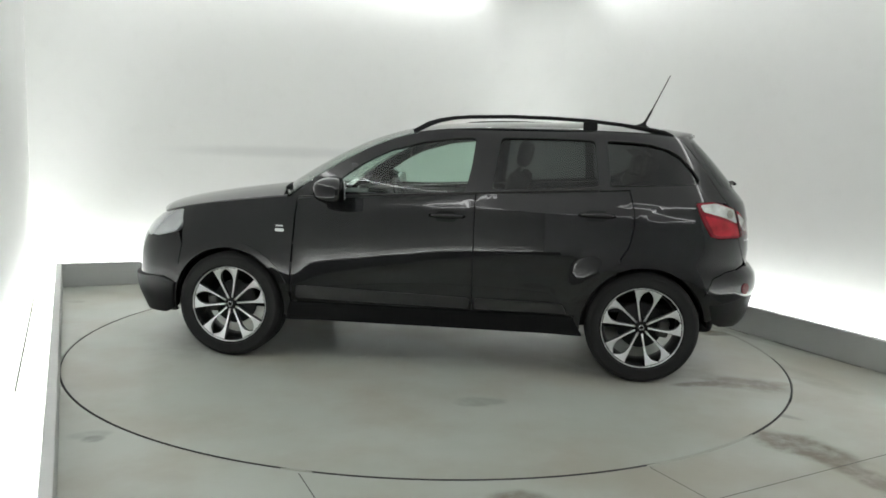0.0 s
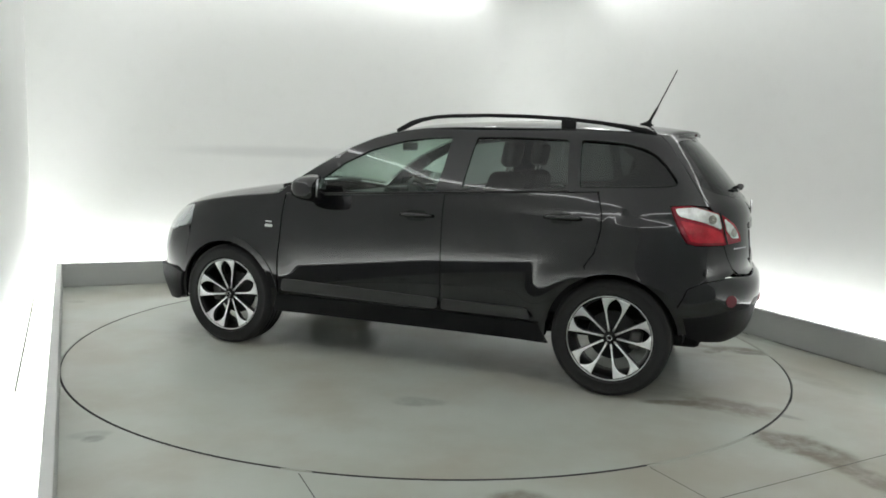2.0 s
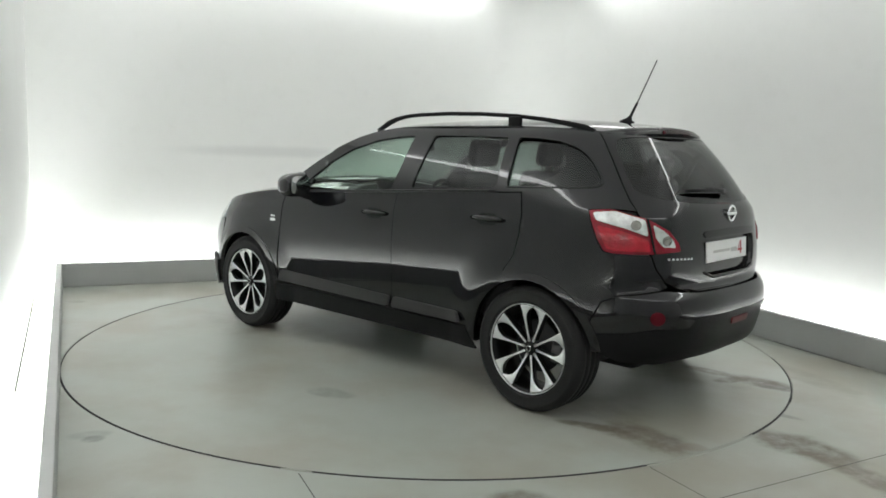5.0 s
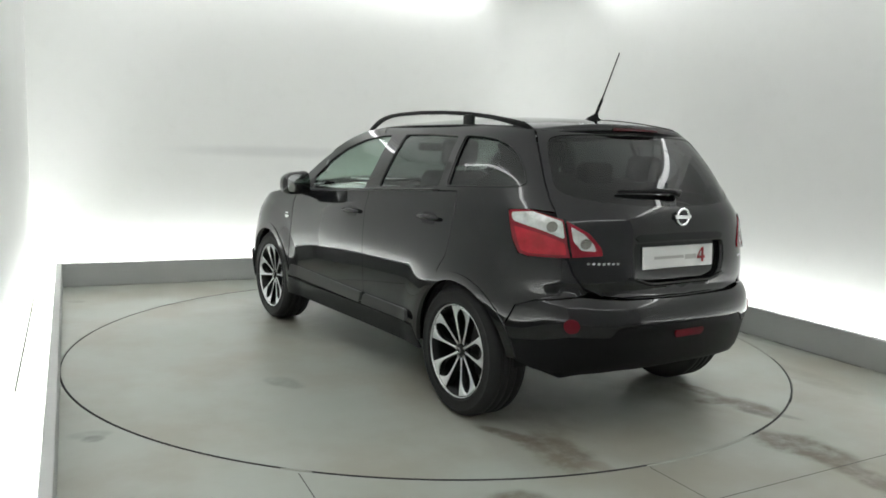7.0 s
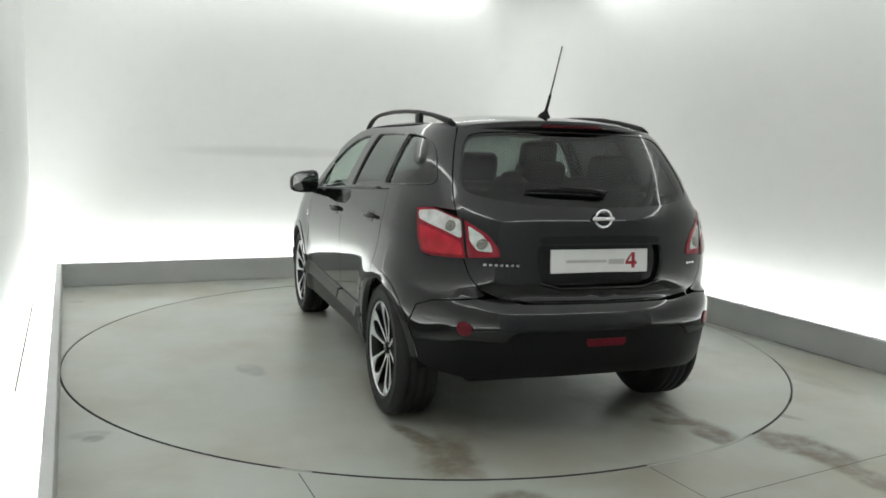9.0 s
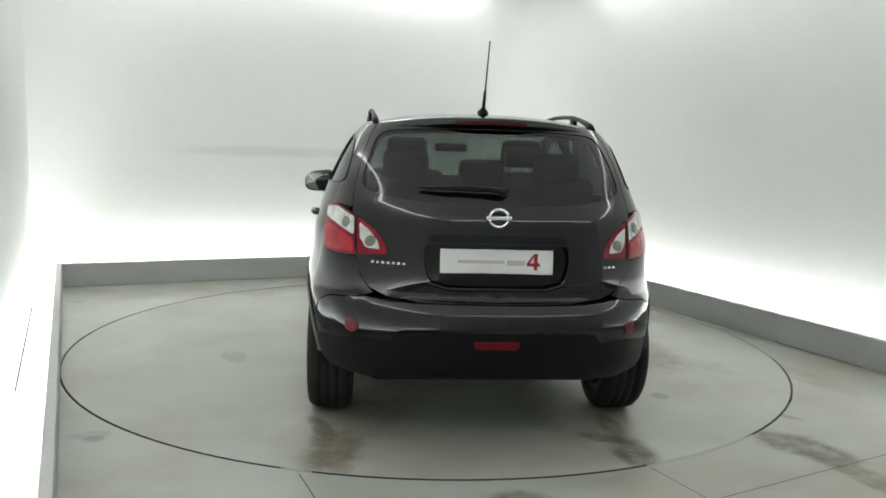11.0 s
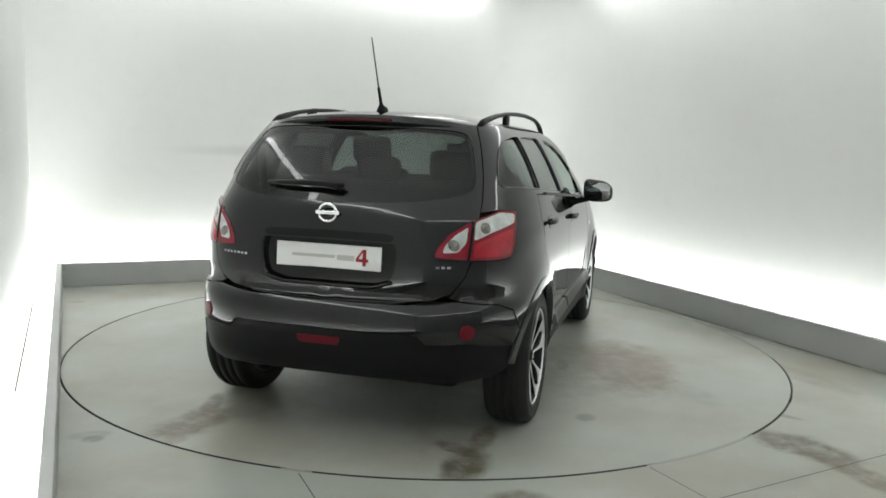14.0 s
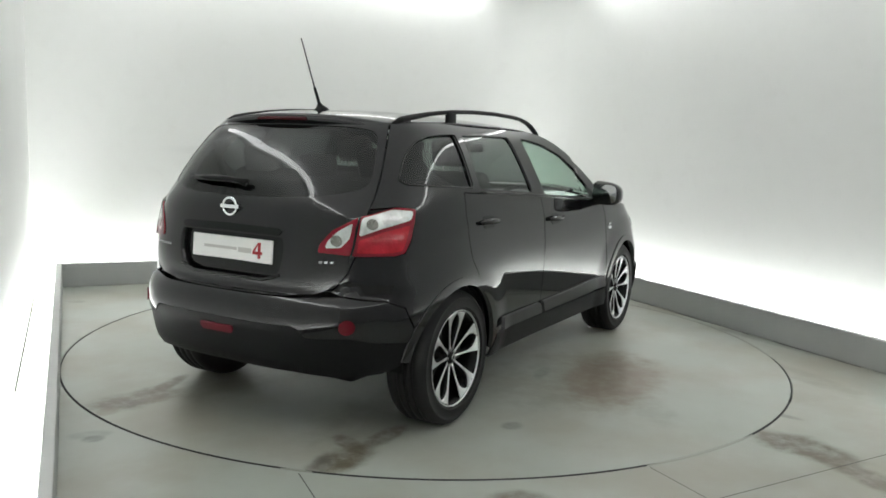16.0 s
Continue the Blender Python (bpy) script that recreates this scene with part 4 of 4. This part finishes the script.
def rail(car, sd):
    line = [(0.17, 1.500), (0.13, 1.518), (0.07, 1.55), (0.0, 1.574), (-0.09, 1.592), (-0.2, 1.601), (-0.45, 1.609), (-0.7, 1.607), (-0.95, 1.596), (-1.15, 1.577), (-1.3, 1.555), (-1.41, 1.533), (-1.47, 1.512)]
    yy = curve([(0.24, 0.610), (-0.1, 0.600), (-0.7, 0.590), (-1.47, 0.560)])
    r = part("roof_rail", tube([(x, sd * yy(x), z) for x, z in line], [0.012, 0.015, 0.016, 0.013] + [0.011] * 6 + [0.014, 0.018, 0.014], 10, flat=1.1), "plastic", car, "satin black roof rail")
    part("rail_foot", box(-1.0, -0.91, sd * 0.586 - 0.012, sd * 0.586 + 0.012, 1.535, 1.592, 0.006), "plastic", r)


def wheel(car, x, sd):
    w = new("wheel")
    w.parent = car
    w["label"] = "black tyre on a two-tone ten-spoke alloy wheel"
    R = WHEEL_R
    tread = [(0.243, 0.098), (0.250, 0.108), (0.259, 0.111), (0.261, 0.114), (0.264, 0.114), (0.267, 0.112), (0.29, 0.1135), (0.308, 0.1125), (0.311, 0.1145), (0.316, 0.113), (0.328, 0.104), (0.340, 0.090), (R, 0.074)]
    for y in (0.045, 0.0, -0.045):
        tread += [(R, y + 0.008), (R - 0.008, y + 0.005), (R - 0.008, y - 0.005), (R, y - 0.008)]
    tread += [(R, -0.074), (0.340, -0.090), (0.328, -0.104), (0.28, -0.113), (0.250, -0.108), (0.243, -0.098)]
    part("tyre", lathe(tread, 72), "rubber", w)
    part("rim_barrel", lathe([(0.244, 0.100), (0.237, 0.098), (0.226, 0.060), (0.218, 0.0), (0.229, -0.10), (0.243, -0.10)], 56), "rim_black", w, "gloss black rim barrel")
    part("rim_lip", lathe([(0.2475, 0.099), (0.2475, 0.106), (0.245, 0.108), (0.2425, 0.104), (0.2415, 0.096)], 64), "silver", w, "machined rim edge")
    part("brake_disc", lathe([(0, 0.0), (0.14, 0.0), (0.145, -0.008), (0.145, -0.02), (0, -0.02)], 40), "disc", w, "grey steel brake disc")
    part("caliper", box(-0.035 - 0.14 * (1 if x < 0 else -1), 0.035 - 0.14 * (1 if x < 0 else -1), -0.03, 0.035, -0.05, 0.06, 0.015), "caliper", w, "dull grey brake caliper")
    # spokes: flat machined faces that flare into the rim, on black webs
    prof = [(0.040, 0.0065, 0.0065), (0.07, 0.0050, 0.0050), (0.12, 0.0050, 0.0055), (0.155, 0.0055, 0.0075), (0.172, 0.006, 0.0115), (0.190, 0.007, 0.0200), (0.205, 0.0075, 0.0320), (0.219, 0.0085, 0.0480), (0.2305, 0.0095, 0.0690), (0.2375, 0.010, 0.0744)]
    depth = curve([(0.040, 0.074), (0.12, 0.084), (0.18, 0.093), (0.2375, 0.102)])
    for k in range(10):
        # pairs of spokes join at the rim round a teardrop opening
        a = math.tau / 4 + (k // 2) * math.tau / 5 + (math.tau / 20 if k % 2 else -math.tau / 20)
        sg = -1 if k % 2 else 1
        bm = bmesh.new()
        rows, webs = [], []
        for r, w0, w1 in prof:
            lo, hi = -w0 / r, w1 / r
            rows.append([(math.cos(a + sg * q) * r, depth(r) - 0.001, math.sin(a + sg * q) * r) for q in (lo, lo * 0.5, 0, hi * 0.5, hi)])
            webs.append([(math.cos(a + sg * q) * r, d, math.sin(a + sg * q) * r) for q, d in ((lo * 1.3, depth(r) - 0.006), (0, depth(r) - 0.005), (hi * 1.02, depth(r) - 0.006), (hi * 0.8, depth(r) - 0.045), (lo, depth(r) - 0.045), (lo * 1.3, depth(r) - 0.006))])
        sp = thick(part("spoke", up(grid(rows), 1, 1), "silver", w, "machined silver spoke"), 0.004)
        part("spoke_web", grid(webs), "rim_black", sp)
    hub = part("hub_cap", lathe([(0, 0.086), (0.022, 0.085), (0.029, 0.081), (0.031, 0.070), (0.052, 0.068), (0.056, 0.05)], 28), "rim_black", w, "black centre cap")
    part("cap_emblem", tube([(0.015 * math.cos(k * math.tau / 16), 0.087, 0.015 * math.sin(k * math.tau / 16)) for k in range(16)], 0.0025, 6, True), "chrome", hub)
    for k in range(5):
        a = k * math.tau / 5
        b = part("wheel_nut", lathe([(0, 0.078), (0.008, 0.077), (0.009, 0.06)], 8), "steel", hub)
        b.location = (0.042 * math.cos(a), 0, 0.042 * math.sin(a))
    w.matrix_basis = pose(x, sd * 0.768, R, 0, 0, 0 if sd > 0 else 180) @ pose(0, 0, 0, 0, (-7 if x < 0 else 7) if sd > 0 else 0, 0)


def seat(car, x, y, w, name="front_seat", head=True):
    s = part(name, box(x - 0.26, x + 0.26, y - w / 2, y + w / 2, 0.55, 0.72, 0.06, 3), "cloth", car, "dark grey cloth seat")
    bm = box(-0.07, 0.07, -w / 2, w / 2, 0, 0.62, 0.055, 3)
    b = part("backrest", bm, "cloth", s)
    b.matrix_basis = pose(x - 0.24, y, 0.66, 0, -16, 0)
    return s


def headrest(s, x, y, z, w=0.25):
    h = part("headrest", box(-0.045, 0.045, -w / 2, w / 2, 0, 0.17, 0.04, 3), "cloth", s)
    h.matrix_basis = pose(x, y, z, 0, -10, 0)
    for d in (-0.06, 0.06):
        part("headrest_post", tube([(0, d, -0.08), (0, d, 0.02)], 0.006, 6), "steel", h)


def interior(car):
    for y in (0.36, -0.36):
        s = seat(car, -0.12, y, 0.48)
        headrest(s, -0.53, y, 1.29)
    s = seat(car, -0.95, 0.0, 1.22, "rear_seat")
    for y in (0.40, 0.0, -0.40):
        headrest(s, -1.35, y, 1.22 if y else 1.18, 0.24)
    part("parcel_shelf", box(-1.88, -1.40, -0.58, 0.58, 1.06, 1.09, 0.01), "cloth", car, "dark parcel shelf")
    part("cabin_floor", box(-1.70, 0.85, -0.70, 0.70, 0.40, 0.44), "cloth", car, "dark cabin floor")
    d = part("dashboard", box(0.52, 0.98, -0.74, 0.74, 0.70, 1.045, 0.09, 4), "plastic", car, "dark moulded dashboard")
    part("instrument_hood", box(0.50, 0.66, -0.55, -0.20, 1.0, 1.085, 0.035, 3), "plastic", d)
    st = part("steering_wheel", tube([(0.0, 0.185 * math.cos(k * math.tau / 28), 0.185 * math.sin(k * math.tau / 28)) for k in range(28)], 0.016, 8, True), "plastic", car, "black steering wheel")
    st.matrix_basis = pose(0.40, -0.37, 0.97, 0, 24, 0)
    part("wheel_boss", box(-0.01, 0.04, -0.08, 0.08, -0.07, 0.06, 0.03, 3), "plastic", st)
    part("wheel_spoke", box(0.0, 0.02, -0.18, 0.18, -0.02, 0.02, 0.008), "plastic", st)
    for sd in (1, -1):
        part("door_card", box(-1.15, 0.85, sd * 0.77 - 0.02, sd * 0.77 + 0.02, 0.45, 1.07, 0.015), "cloth", car, "dark door lining")
    for sd in (1, -1):
        part("seat_belt", tube([(-1.30, sd * 0.70, 1.10), (-1.42, sd * 0.66, 1.25), (-1.52, sd * 0.60, 1.40)], 0.022, 6, flat=0.2), "cloth", car, "dark seat belt strap")
    part("interior_mirror", box(0.33, 0.36, -0.12, 0.12, 1.37, 1.43, 0.02, 3), "plastic", car, "dark interior mirror")


def build_car():
    c = new("car")
    tagged(c, "glossy black five-door compact SUV with alloy wheels on the turntable", "car")
    bodywork(c)
    interior(c)
    for x in (WB, -WB):
        for sd in (1, -1):
            wheel(c, x, sd)
    return c


mats()
room()
TABLE = turntable()
CAR = build_car()


def motions():
    rows = []
    for i in range(17):
        t = float(i)
        rows.append((t, pose(0, 0, 0, 0, 0, 172.103 - 7.0588 * t)))
    walk(TABLE, rows)
    seat_of_car = pose(-0.095, -0.135, 0)
    walk(CAR, [(t, m @ seat_of_car) for t, m in rows])


motions()
